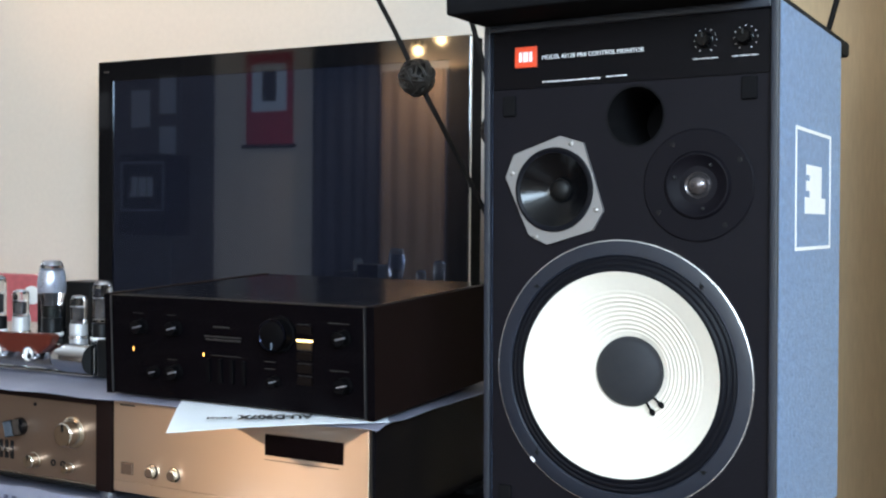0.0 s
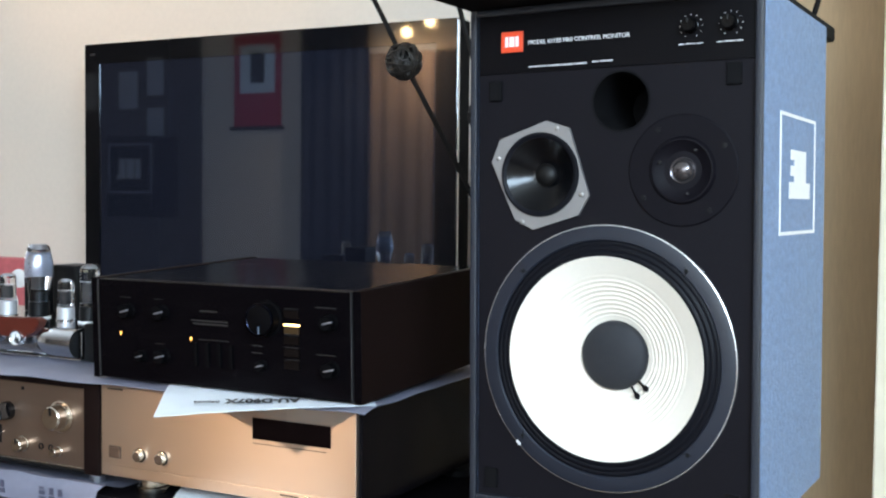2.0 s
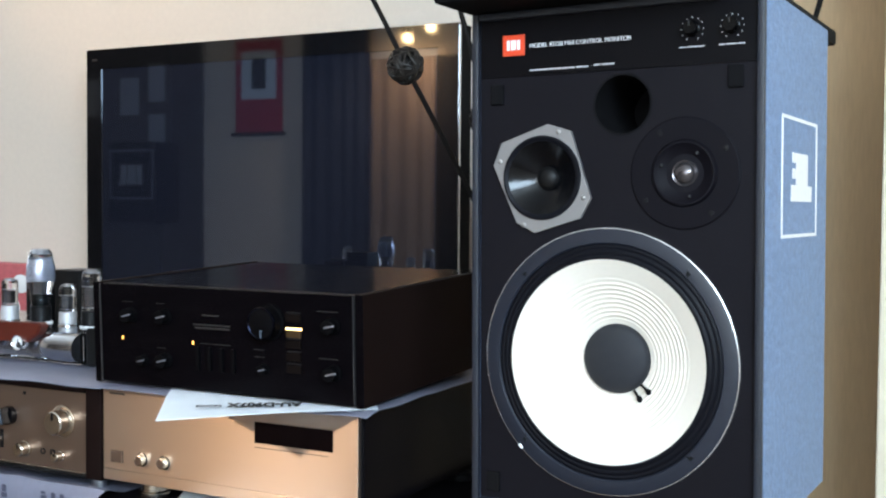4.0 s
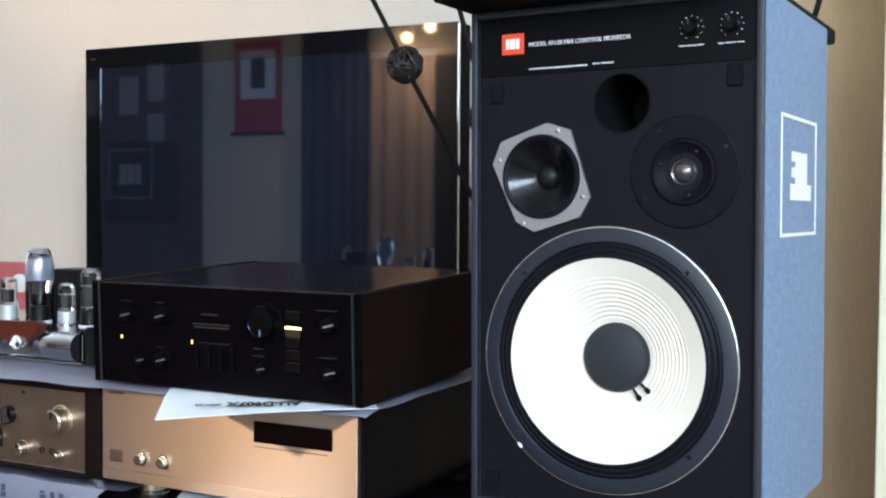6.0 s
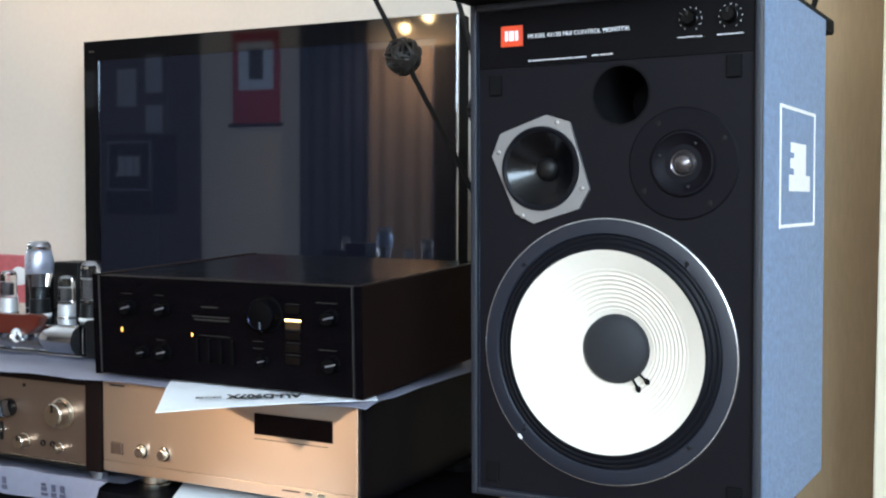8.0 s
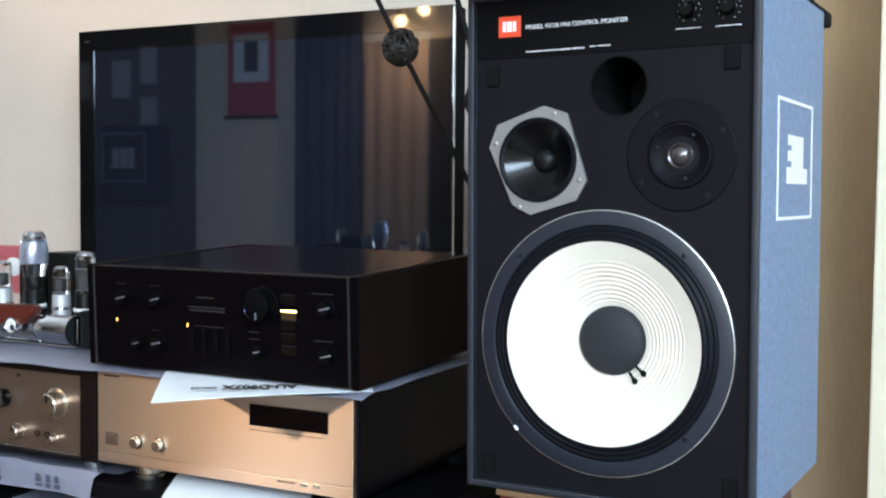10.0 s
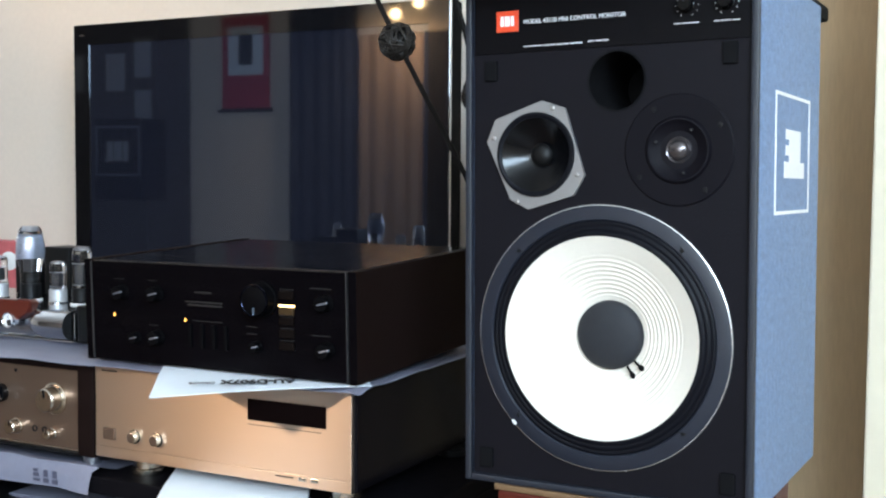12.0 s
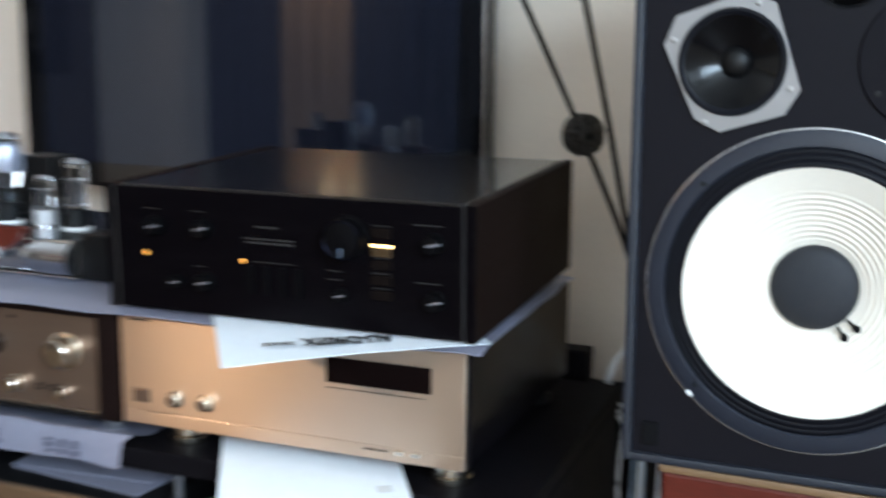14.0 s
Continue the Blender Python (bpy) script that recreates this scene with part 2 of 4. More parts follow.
def prism(outline, depth, bevel=0.0):
    """An outline of (x, z) pairs in the plane y = 0, pushed back along +y by depth."""
    bm = bmesh.new()
    face = bm.faces.new([bm.verts.new((x, 0, z)) for x, z in outline])
    got = bmesh.ops.extrude_face_region(bm, geom=[face])
    bmesh.ops.translate(bm, vec=(0, depth, 0), verts=[v for v in got["geom"] if isinstance(v, bmesh.types.BMVert)])
    bmesh.ops.recalc_face_normals(bm, faces=bm.faces)
    if bevel:
        bmesh.ops.bevel(bm, geom=bm.edges[:], offset=bevel, segments=2, affect="EDGES")
    return bm


def mesh_of(name, bm, material, smooth=40):
    bmesh.ops.recalc_face_normals(bm, faces=bm.faces)
    if smooth:
        for f in bm.faces:
            f.smooth = True
        for e in bm.edges:
            if len(e.link_faces) == 2:
                turn = e.calc_face_angle(0)
                big, small = sorted((f.calc_area() for f in e.link_faces), reverse=True)
                e.smooth = turn < radians(smooth) and (turn < radians(8) or big < 6 * small)
            else:
                e.smooth = False
    data = bpy.data.meshes.new(name)
    bm.to_mesh(data)
    bm.free()
    data.materials.append(material)
    return data


def part(name, bm, material, parent, label="", smooth=40):
    ob = new(name, mesh_of(name, bm, material, smooth))
    ob.parent = parent
    if label:
        tagged(ob, label)
    return ob


def thing(name, m, label, category, group="", kind=""):
    ob = new(name)
    ob.empty_display_size = 0.05
    ob.matrix_world = m
    return tagged(ob, label, category, group, kind)


def solid(name, bm, material, label, category, kind="", m=None, group="", smooth=40):
    ob = new(name, mesh_of(name, bm, material, smooth))
    if m is not None:
        ob.matrix_world = m
    return tagged(ob, label, category, group, kind)


def lettering(name, text, size, material, parent, m, depth=0.0003, align="LEFT", bold=0.0):
    data = bpy.data.curves.new(name, "FONT")
    data.body, data.size, data.extrude, data.align_x, data.offset = text, size, depth, align, bold
    tmp = new(name, data)
    made = bpy.data.meshes.new_from_object(tmp.evaluated_get(bpy.context.evaluated_depsgraph_get()))
    bpy.data.objects.remove(tmp)
    made.materials.clear()
    made.materials.append(material)
    ob = new(name, made)
    ob.parent = parent
    ob.matrix_local = m
    return ob


FRONT = pose(0, 0, 0, 90)  # lathe axis and lettering turned to face -y


def knob(parent, x, z, r, length, material, y=0.0, name="knob", pointer=None, label="", seg=28):
    ob = part(name, lathe([(0, -0.001), (r * 1.12, -0.001), (r * 1.12, length * 0.18), (r, length * 0.22), (r * 0.96, length * 0.93), (r * 0.86, length), (0, length)], seg), material, parent, label)
    ob.matrix_local = pose(x, y, z, 90)
    if pointer:
        part("pointer", box((-r * 0.09, r * 0.25, length), (r * 0.09, r * 0.9, length + 0.0008)), pointer, ob)
    return ob


# the room
def slab(name, lo, hi, material, label, category, bevel=0.0):
    return solid(name, box(lo, hi, bevel), material, label, category, "structure")


slab("floor", (-7.6, -3.2, -0.1), (1.5, 2.6, 0.0), FLOOR, "brown wooden floor of the listening room", "floor")
slab("ceiling", (-7.6, -3.2, 2.5), (1.5, 2.6, 2.6), CEIL, "pale painted ceiling", "ceiling")
bm = box((-3.15, 2.36, 0.0), (1.5, 2.5, 2.5))
box((-7.6, 2.36, 0.0), (-4.85, 2.5, 2.5), bm=bm)
box((-4.85, 2.36, 0.0), (-3.15, 2.5, 0.85), bm=bm)
box((-4.85, 2.36, 2.15), (-3.15, 2.5, 2.5), bm=bm)
solid("wall_north", bm, WALL, "cream papered wall behind the television", "wall", "structure")
# invented opening and frame, out of view, around the added far-wall lamp
win = thing("added_window", Matrix(), "added unseen window with a white frame, for the far wall's light", "window", kind="structure")
bm = box((-4.85, 2.40, 0.85), (-3.15, 2.46, 0.9))
box((-4.85, 2.40, 2.1), (-3.15, 2.46, 2.15), bm=bm)
for xx in (-4.85, -4.025, -3.2):
    box((xx, 2.40, 0.9), (xx + 0.05, 2.46, 2.1), bm=bm)
part("window_frame", bm, TRIM, win)
bm = box((-7.6, -3.142, 0.0), (-0.9, -3.002, 2.5))
box((1.1, -3.142, 0.0), (1.5, -3.002, 2.5), bm=bm)
box((-0.9, -3.142, 0.0), (1.1, -3.002, 0.8), bm=bm)
box((-0.9, -3.142, 2.2), (1.1, -3.002, 2.5), bm=bm)
solid("wall_south", bm, WALL, "cream papered wall facing the television, with a window", "wall", "structure")
win = thing("window_2", Matrix(), "window with a white frame behind the listening place", "window", kind="structure")
bm = box((-0.9, -3.102, 0.8), (1.1, -3.042, 0.85))
box((-0.9, -3.102, 2.15), (1.1, -3.042, 2.2), bm=bm)
for xx in (-0.9, 0.075, 1.05):
    box((xx, -3.102, 0.85), (xx + 0.05, -3.042, 2.15), bm=bm)
part("window_frame", bm, TRIM, win)
slab("panelled_wall", (-0.62, 2.20, 0.0), (-0.184, 2.355, 2.5), mat("tan_board", (0.46, 0.325, 0.19), 0.7, vary=0.1, scale=8, stretch=(6, 1, 0.6), bump=0.05), "tan wooden board wall behind the loudspeaker", "wall")
slab("wall_west", (-7.5, -3.002, 0.0), (-7.36, 2.36, 2.5), WALL, "cream papered side wall", "wall")
bm = box((1.26, -3.002, 0.0), (1.4, -2.35, 2.5))
box((1.26, -0.15, 0.0), (1.4, 2.36, 2.5), bm=bm)
# unseen sill, raised so that the daylight fades towards the floor
box((1.26, -2.35, 0.0), (1.4, -0.15, 1.45), bm=bm)
box((1.26, -2.35, 2.3), (1.4, -0.15, 2.5), bm=bm)
solid("wall_east", bm, WALL, "cream papered wall with a wide window", "wall", "structure")
win = thing("window_1", Matrix(), "wide window with a white frame letting in daylight", "window", kind="structure")
bm = box((1.28, -2.35, 1.45), (1.34, -0.15, 1.50))
box((1.28, -2.35, 2.25), (1.34, -0.15, 2.3), bm=bm)
for yy in (-2.35, -1.275, -0.2):
    box((1.28, yy, 1.50), (1.34, yy + 0.05, 2.25), bm=bm)
part("window_frame", bm, TRIM, win)
slab("pillar", (-0.184, 1.9, 0.0), (0.5, 2.36, 2.5), mat("cream_pillar_paint", (0.80, 0.71, 0.54), 0.7, vary=0.04, scale=8, bump=0.06), "pale cream painted pillar beside the loudspeaker", "pillar", 0.004)


# the television
tv = thing("television", pose(-1.580, 2.169, 0.7468), "large glossy black flat television, switched off, reflecting the room", "television")
W, Ht, B = 0.529, 0.640, 0.0500
frame_bm = bmesh.new()
outer = [frame_bm.verts.new((x, -0.006, z)) for x, z in ((-W, 0), (W, 0), (W, Ht), (-W, Ht))]
inner = [frame_bm.verts.new((x, -0.006, z)) for x, z in ((-W + B, B), (W - B, B), (W - B, Ht - B), (-W + B, Ht - B))]
ring = [frame_bm.faces.new((outer[k], outer[(k + 1) % 4], inner[(k + 1) % 4], inner[k])) for k in range(4)]
got = bmesh.ops.extrude_face_region(frame_bm, geom=ring)
bmesh.ops.translate(frame_bm, vec=(0, 0.056, 0), verts=[v for v in got["geom"] if isinstance(v, bmesh.types.BMVert)])
rims = [e for e in frame_bm.edges if all(abs(v.co.y + 0.006) < 1e-6 for v in e.verts) and len(e.link_faces) == 2 and e.calc_face_angle(0) > 1.0]
bmesh.ops.bevel(frame_bm, geom=rims, offset=0.0010, segments=2, affect="EDGES")
part("bezel", frame_bm, BEZEL, tv, "glossy black surround")
part("screen", box((-W + B - 0.003, -0.003, B - 0.003), (W - B + 0.003, 0.03, Ht - B + 0.003)), SCREEN, tv, "dark reflecting glass screen")
part("back_shell", box((-W + 0.02, 0.0505, 0.02), (W - 0.02, 0.085, Ht - 0.02), 0.01), BLKPLASTIC, tv)
part("edge_trim", box((W + 0.0003, -0.003, 0.0), (W + 0.0016, 0.003, Ht - 0.004)), CHROME, tv, "thin bright edge trim")
part("side_cover", box((W + 0.0003, 0.0045, 0.0), (W + 0.0022, 0.0495, Ht - 0.002), 0.0004), FOAM, tv, "matt black side of the casing")
part("neck", box((-0.1, 0.02, -0.150), (0.1, 0.07, 0.01), 0.005), BLKPLASTIC, tv)
part("foot", box((-0.25, -0.12, -0.1665), (0.25, 0.12, -0.149), 0.008), GLOSSBLK, tv)
part("badge", box((-W + 0.02, -0.0075, Ht - 0.028), (-W + 0.036, -0.0055, Ht - 0.024)), GREYINK, tv)
# added block that makes the lower wall dark behind the loudspeaker
solid("dark_wall_block", box((-0.985, 2.02, 0.0), (-0.56, 2.19, 0.44), 0.004), RACK, "added dark block covering the lower wall behind the loudspeaker", "box")
tb = thing("television_bench", Matrix(), "black low bench carrying the television", "bench")
part("bench_top", box((-2.8, 1.86, 0.557), (-0.99, 2.30, 0.58), 0.004), RACK, tb)
part("end_shelf", box((-0.9898, 1.86, 0.0), (-0.767, 1.905, 0.58), 0.004), RACK, tb, "narrow black end piece")
part("bench_body", box((-2.78, 1.88, 0.0), (-0.9902, 2.29, 0.5565), 0.004), RACK, tb)


# the loudspeaker
SPK = pose(-0.4205, 1.2885, 0.639, 0, 0, -2.7) @ pose(0, 0, 0.1785, 0, -0.6) @ pose(0, 0, -0.1785)
sp = thing("loudspeaker", SPK, "three-way studio loudspeaker in a grey cabinet with a white woofer cone", "loudspeaker")
SL, SW, SH, SD, LIP, SB = 0.1770, 0.182, 0.597, 0.335, 0.016, -0.010
for nm, lo, hi in (("side_panel", (-SL, 0.0078, SB), (-SL + LIP, SD, SH)), ("side_panel", (SW - LIP, 0.0078, SB), (SW, SD, SH)), ("bottom_panel", (-SL + LIP, 0.0205, SB), (SW - LIP, SD - 0.02, SB + LIP)), ("top_panel", (-SL + LIP, 0.0205, SH - LIP), (SW - LIP, SD - 0.02, SH)), ("back_panel", (-SL + LIP, SD - 0.02, SB), (SW - LIP, SD, SH))):
    part(nm, box(lo, hi, 0.0025), VINYL, sp, "grey-blue textured vinyl panel")
bm = bmesh.new()
LE = 0.009
for lo, hi in (((-SL + 0.0003, -0.0005, SB + 0.0005), (-SL + LE, 0.0076, SH)), ((SW - LE, -0.0005, SB + 0.0005), (SW - 0.0003, 0.0076, SH)), ((-SL + LE, -0.0005, SB + 0.0005), (SW - LE, 0.020, SB + LE)), ((-SL + LE, -0.0005, SH - LE), (SW - LE, 0.020, SH))):
    box(lo, hi, 0.0015, bm=bm)
part("front_edge", bm, mat("edge_black_vinyl", (0.009, 0.0115, 0.019), 0.5, vary=0.2, scale=60, bump=0.3, bscale=420), sp, "black front edging")
WX, WZ, WR = -0.0005, 0.1785, 0.1572
MX, MZ = -0.083, 0.395
TX, TZ = 0.0918, 0.3975
PX, PZ, PR = 0.0172, 0.4785, 0.0347
BY = 0.007  # the baffle lies this far behind the cabinet's front edge


def holed_plate(x0, x1, z0, z1, holes, y, seg=48):
    """A flat plate in the plane y with round holes through it."""
    bm = bmesh.new()
    edges = []
    loops = [[(x0, z0), (x1, z0), (x1, z1), (x0, z1)]]
    for cx, cz, r in holes:
        loops.append([(cx + r * math.cos(2 * math.pi * k / seg), cz + r * math.sin(2 * math.pi * k / seg)) for k in range(seg)])
    for loop in loops:
        vs = [bm.verts.new((x, y, z)) for x, z in loop]
        edges += [bm.edges.new((vs[k], vs[(k + 1) % len(vs)])) for k in range(len(vs))]
    bmesh.ops.triangle_fill(bm, edges=edges, use_beauty=True)
    got = bmesh.ops.extrude_face_region(bm, geom=bm.faces[:])
    bmesh.ops.translate(bm, vec=(0, 0.012, 0), verts=[v for v in got["geom"] if isinstance(v, bmesh.types.BMVert)])
    return bm


part("baffle", holed_plate(-SL + LE, SW - LE, SB + LE, SH - LE, [(WX, WZ, 0.137), (MX, MZ, 0.053), (PX, PZ, PR)], BY), BAFFLE, sp, "matt black front baffle", smooth=20)
part("control_panel", box((-SL + 0.0105, BY - 0.0022, 0.5185), (SW - 0.0105, BY - 0.0002, SH - 0.0105)), PANELSHADE, sp, "black control panel strip")

# woofer
RIMALU = mat("bare_rim_aluminium", (0.62, 0.62, 0.64), 0.24, metal=0.9, vary=0.25, scale=90)
wf = part("woofer", lathe([(0.1385, -0.006), (0.1385, 0.0035), (0.1400, 0.0052), (0.1525, 0.0048), (0.1562, 0.0032), (WR, 0.001), (WR, -0.001), (0.1385, -0.001)], 96), CASTGREY, sp, "grey cast woofer frame")
wf.matrix_local = pose(WX, BY, WZ, 90)
part("rim_edge", lathe([(0.1560, 0.0038), (0.1572, 0.0034), (0.1580, 0.0020), (0.1574, 0.0008)], 96), RIMALU, wf, "bare metal outer edge of the frame")
roll = [(0.1395, 0.0005)]
for k in range(3):
    a, w = 0.1392 - k * 0.0062, 0.0062
    roll += [(a - w * f, 0.0018 + (k + f) * 0.0014 + 0.0012 * math.sin(math.pi * f)) for f in (0.0, 0.25, 0.5, 0.75, 1.0)]
part("surround", lathe(roll + [(0.1190, 0.0055)], 96), SURROUND, wf, "black pleated cloth surround")
cone = [(0.1205, 0.0072), (0.1195, 0.0068)]
for k in range(1, 91):
    f = k / 90
    r = 0.1195 - f * 0.080
    ripple = 0.00085 * math.sin(f * 92) * (min(1.0, (f - 0.22) * 8) if 0.22 < f < 0.90 else 0.0)
    cone.append((r, 0.0068 - 0.0425 * f ** 0.95 + ripple))
part("cone", lathe(cone, 128), CONE, wf, "white paper woofer cone with concentric ribs")
part("dust_cap", lathe([(0.0420, -0.0345), (0.0412, -0.0305)] + [(0.0412 * math.cos(a), -0.0305 + 0.012 * math.sin(a)) for a in [k * math.pi / 20 for k in range(1, 10)]] + [(0, -0.0185)], 64), CAP, wf, "charcoal dust cap")
for ang in (-41, -56):
    bm = box((-0.0014, -0.002, 0.001), (0.0014, 0.0075, 0.004), 0.0008)
    lathe([(0, 0.0), (0.0030, 0.0008), (0.0036, 0.0026), (0.0028, 0.0048), (0, 0.0054)], 16, pose(0, -0.0050, 0) @ Matrix.Diagonal((1.0, 1.35, 1.0, 1.0)), bm)
    d = part("lead_eyelet", bm, FOAM, wf, "small black drop-shaped lead eyelet")
    ca, sa = math.cos(radians(ang)), math.sin(radians(ang))
    d.matrix_local = pose(0.0500 * ca, 0.0500 * sa, -0.0290, 0, 0, ang + 90)
for ang in (47, 136, 224, 315):
    ca, sa = math.cos(radians(ang)), math.sin(radians(ang))
    d = part("frame_screw", lathe([(0.0026, 0.0045), (0.0026, 0.0058), (0.0020, 0.0064), (0, 0.0064)], 16), BLKPLASTIC, wf)
    d.matrix_local = pose(0.1445 * ca, 0.1445 * sa, 0)
    d = part("frame_notch", box((-0.006, -0.0007, 0.0045), (0.006, 0.0007, 0.0056), 0.0004), BLKPLASTIC, wf)
    d.matrix_local = pose(0.143 * ca, 0.143 * sa, 0, 0, 0, ang + 42)
d = part("paint_chip", box((-0.0035, -0.0018, 0.0), (0.0035, 0.0018, 0.0007), 0.0006), WHITEINK, wf)
d.matrix_local = pose(-0.1095, -0.1100, 0.0040, 0, 0, -45)

# midrange
outline = [(0.0076, 0.0640), (0.0376, 0.0545), (0.0631, -0.0251), (0.0500, -0.0484), (-0.0090, -0.0661), (-0.0333, -0.0542), (-0.0649, 0.0159), (-0.0537, 0.0432)]
MIDALU = mat("midrange_frame_metal", (0.25, 0.238, 0.235), 0.5, metal=0.5, vary=0.06, scale=40, stretch=(1, 1, 8))
md = part("midrange", bmesh.new(), MIDALU, sp, "black-coned midrange with a brushed metal frame")
seg = 48
bm = bmesh.new()
vs = [bm.verts.new((x, 0, z)) for x, z in outline]
ring = [bm.verts.new((0.0505 * math.cos(2 * math.pi * k / seg), 0, 0.0505 * math.sin(2 * math.pi * k / seg))) for k in range(seg)]
eds = [bm.edges.new((vs[k], vs[(k + 1) % 8])) for k in range(8)] + [bm.edges.new((ring[k], ring[(k + 1) % seg])) for k in range(seg)]
bmesh.ops.triangle_fill(bm, edges=eds, use_beauty=True)
got = bmesh.ops.extrude_face_region(bm, geom=bm.faces[:])
bmesh.ops.translate(bm, vec=(0, 0.004, 0), verts=[v for v in got["geom"] if isinstance(v, bmesh.types.BMVert)])
md.data = mesh_of("midrange", bm, MIDALU, 30)
md.matrix_local = pose(MX, BY - 0.0045, MZ)
d = part("surround", lathe([(0.0508, 0.001), (0.0500, 0.0028), (0.0475, 0.0030), (0.0455, 0.0012), (0.044, 0.0008)], 64), SURROUND, md)
d.matrix_local = FRONT
d = part("cone", lathe([(0.0445, 0.0008), (0.034, -0.007), (0.020, -0.016), (0.014, -0.0185)], 64), BLKCONE, md, "glossy black midrange cone")
d.matrix_local = FRONT
d = part("dust_cap", lathe([(0.0145, -0.0187)] + [(0.0138 * math.cos(a), -0.018 + 0.007 * math.sin(a)) for a in [k * math.pi / 16 for k in range(0, 8)]] + [(0, -0.011)], 40), CAPBLK, md)
d.matrix_local = FRONT
for x, z in ((0.0217, 0.0543), (-0.0557, 0.0206), (0.0539, -0.0245), (-0.0234, -0.0568)):
    d = part("screw", lathe([(0.0030, 0), (0.0030, 0.0010), (0.0020, 0.0018), (0, 0.0018)], 16), ALU, md)
    d.matrix_local = pose(x, 0, z, 90)

# tweeter
tw = part("tweeter", lathe([(0.0635, 0.0), (0.0635, 0.0016), (0.0620, 0.0026), (0.0385, 0.0026), (0.0360, 0.0060), (0.0340, 0.0062), (0.0305, 0.0030), (0.0185, -0.001), (0.0165, -0.001)], 64), TWEETBLK, sp, "black tweeter with a flared face plate")
tw.matrix_local = pose(TX, BY, TZ, 90)
part("dome", lathe([(0.0165, -0.001), (0.0145, 0.0015), (0.0125, 0.0005)] + [(0.0122 * math.cos(a), 0.0005 + 0.008 * math.sin(a)) for a in [k * math.pi / 18 for k in range(1, 9)]] + [(0, 0.0085)], 40), mat("titanium_dome", (0.11, 0.10, 0.105), 0.2, metal=0.8, vary=0.1), tw, "metal dome")
for ang in (30, 122, 214, 305):
    d = part("screw", lathe([(0.003, 0.002), (0.003, 0.0036), (0, 0.0040)], 14), BLKPLASTIC, tw)
    d.matrix_local = pose(0.0545 * math.cos(radians(ang)), 0.0545 * math.sin(radians(ang)), 0)
for ang in (55, 160, 285):
    d = part("grille_pin", lathe([(0.0016, 0.003), (0.0016, 0.0068), (0, 0.0072)], 10), GREYINK, tw)
    d.matrix_local = pose(0.027 * math.cos(radians(ang)), 0.027 * math.sin(radians(ang)), 0)

# port
d = part("port", lathe([(PR + 0.0015, 0.0008), (PR - 0.0012, 0.0006), (PR - 0.002, -0.01), (PR - 0.002, -0.13), (0, -0.13)], 48), FOAM, sp, "black bass port tube")
d.matrix_local = pose(PX, BY, PZ, 90)

# badge, lettering, level controls
pr = random.Random(31)


def small_word(x0, x1, z, h, step):
    """Print too small to read: a row of short uneven bars."""
    bm = bmesh.new()
    x = x0
    while x < x1 - 0.0003:
        w = min(step * pr.uniform(0.55, 0.85), x1 - x)
        lo, hi = pr.choice(((-0.5, 0.5), (-0.5, 0.25), (-0.5, 0.35), (-0.3, 0.5)))
        box((x, BY - 0.0028, z + lo * h), (x + w, BY - 0.0022, z + hi * h), bm=bm)
        x += step
    part("small_print", bm, WHITEINK, sp)


bd = part("badge", box((-0.1360, BY - 0.0038, 0.5433), (-0.1066, BY - 0.0022, 0.5683), 0.0006), ORANGE, sp, "orange-red square badge")
for x0, x1, z0, z1 in ((-0.1302, -0.1262, 0.5500, 0.5620), (-0.1246, -0.1180, 0.5500, 0.5620), (-0.1164, -0.1124, 0.5500, 0.5620)):
    part("badge_mark", box((x0, BY - 0.0042, z0), (x1, BY - 0.0037, z1)), WHITEINK, bd)
lettering("model_lettering", "MODEL 4312B MkII CONTROL MONITOR", 0.00705, WHITEINK, sp, pose(-0.1003, BY - 0.0026, 0.5515, 90))
for a, b, z in ((-0.1043, -0.1005, 0.5252), (-0.0993, -0.0815, 0.5252), (-0.0800, -0.0640, 0.5252), (-0.0625, -0.0465, 0.5252), (-0.0450, -0.0297, 0.5252), (-0.0226, -0.0145, 0.5262), (-0.0125, 0.0026, 0.5264)):
    small_word(a + 0.005, b + 0.005, z - 0.0005, 0.0016, 0.0013)
KNOBGLOSS = mat("gloss_black_knob", (0.0016, 0.0015, 0.0018), 0.22, vary=0.1, spec=0.16)
for kx in (0.1000, 0.1447):
    k = knob(sp, kx, 0.5580, 0.0080, 0.014, KNOBGLOSS, BY - 0.0022, "level_knob", GREYINK, "black level control knob")
    for n in range(11):
        a = radians(-60 + n * 30)
        d = part("tick", box((-0.00045, -0.00045, 0.0), (0.00045, 0.00045, 0.0007)), WHITEINK, k)
        d.matrix_local = pose(0.0128 * math.cos(a), 0.0128 * math.sin(a), 0)
    for a, b in ((-0.0145, -0.0080), (-0.0068, 0.0050), (0.0062, 0.0145)):
        small_word(kx + a, kx + b, 0.5382, 0.0012, 0.0010)
for x, z in ((-0.1440, 0.4975), (0.1490, 0.5030), (-0.1490, 0.0200), (0.1520, 0.0245)):
    part("grille_socket", box((x - 0.0085, BY - 0.004, z - 0.0125), (x + 0.0085, BY + 0.001, z + 0.0125), 0.0015), FOAM, sp, "black grille fastener pad")

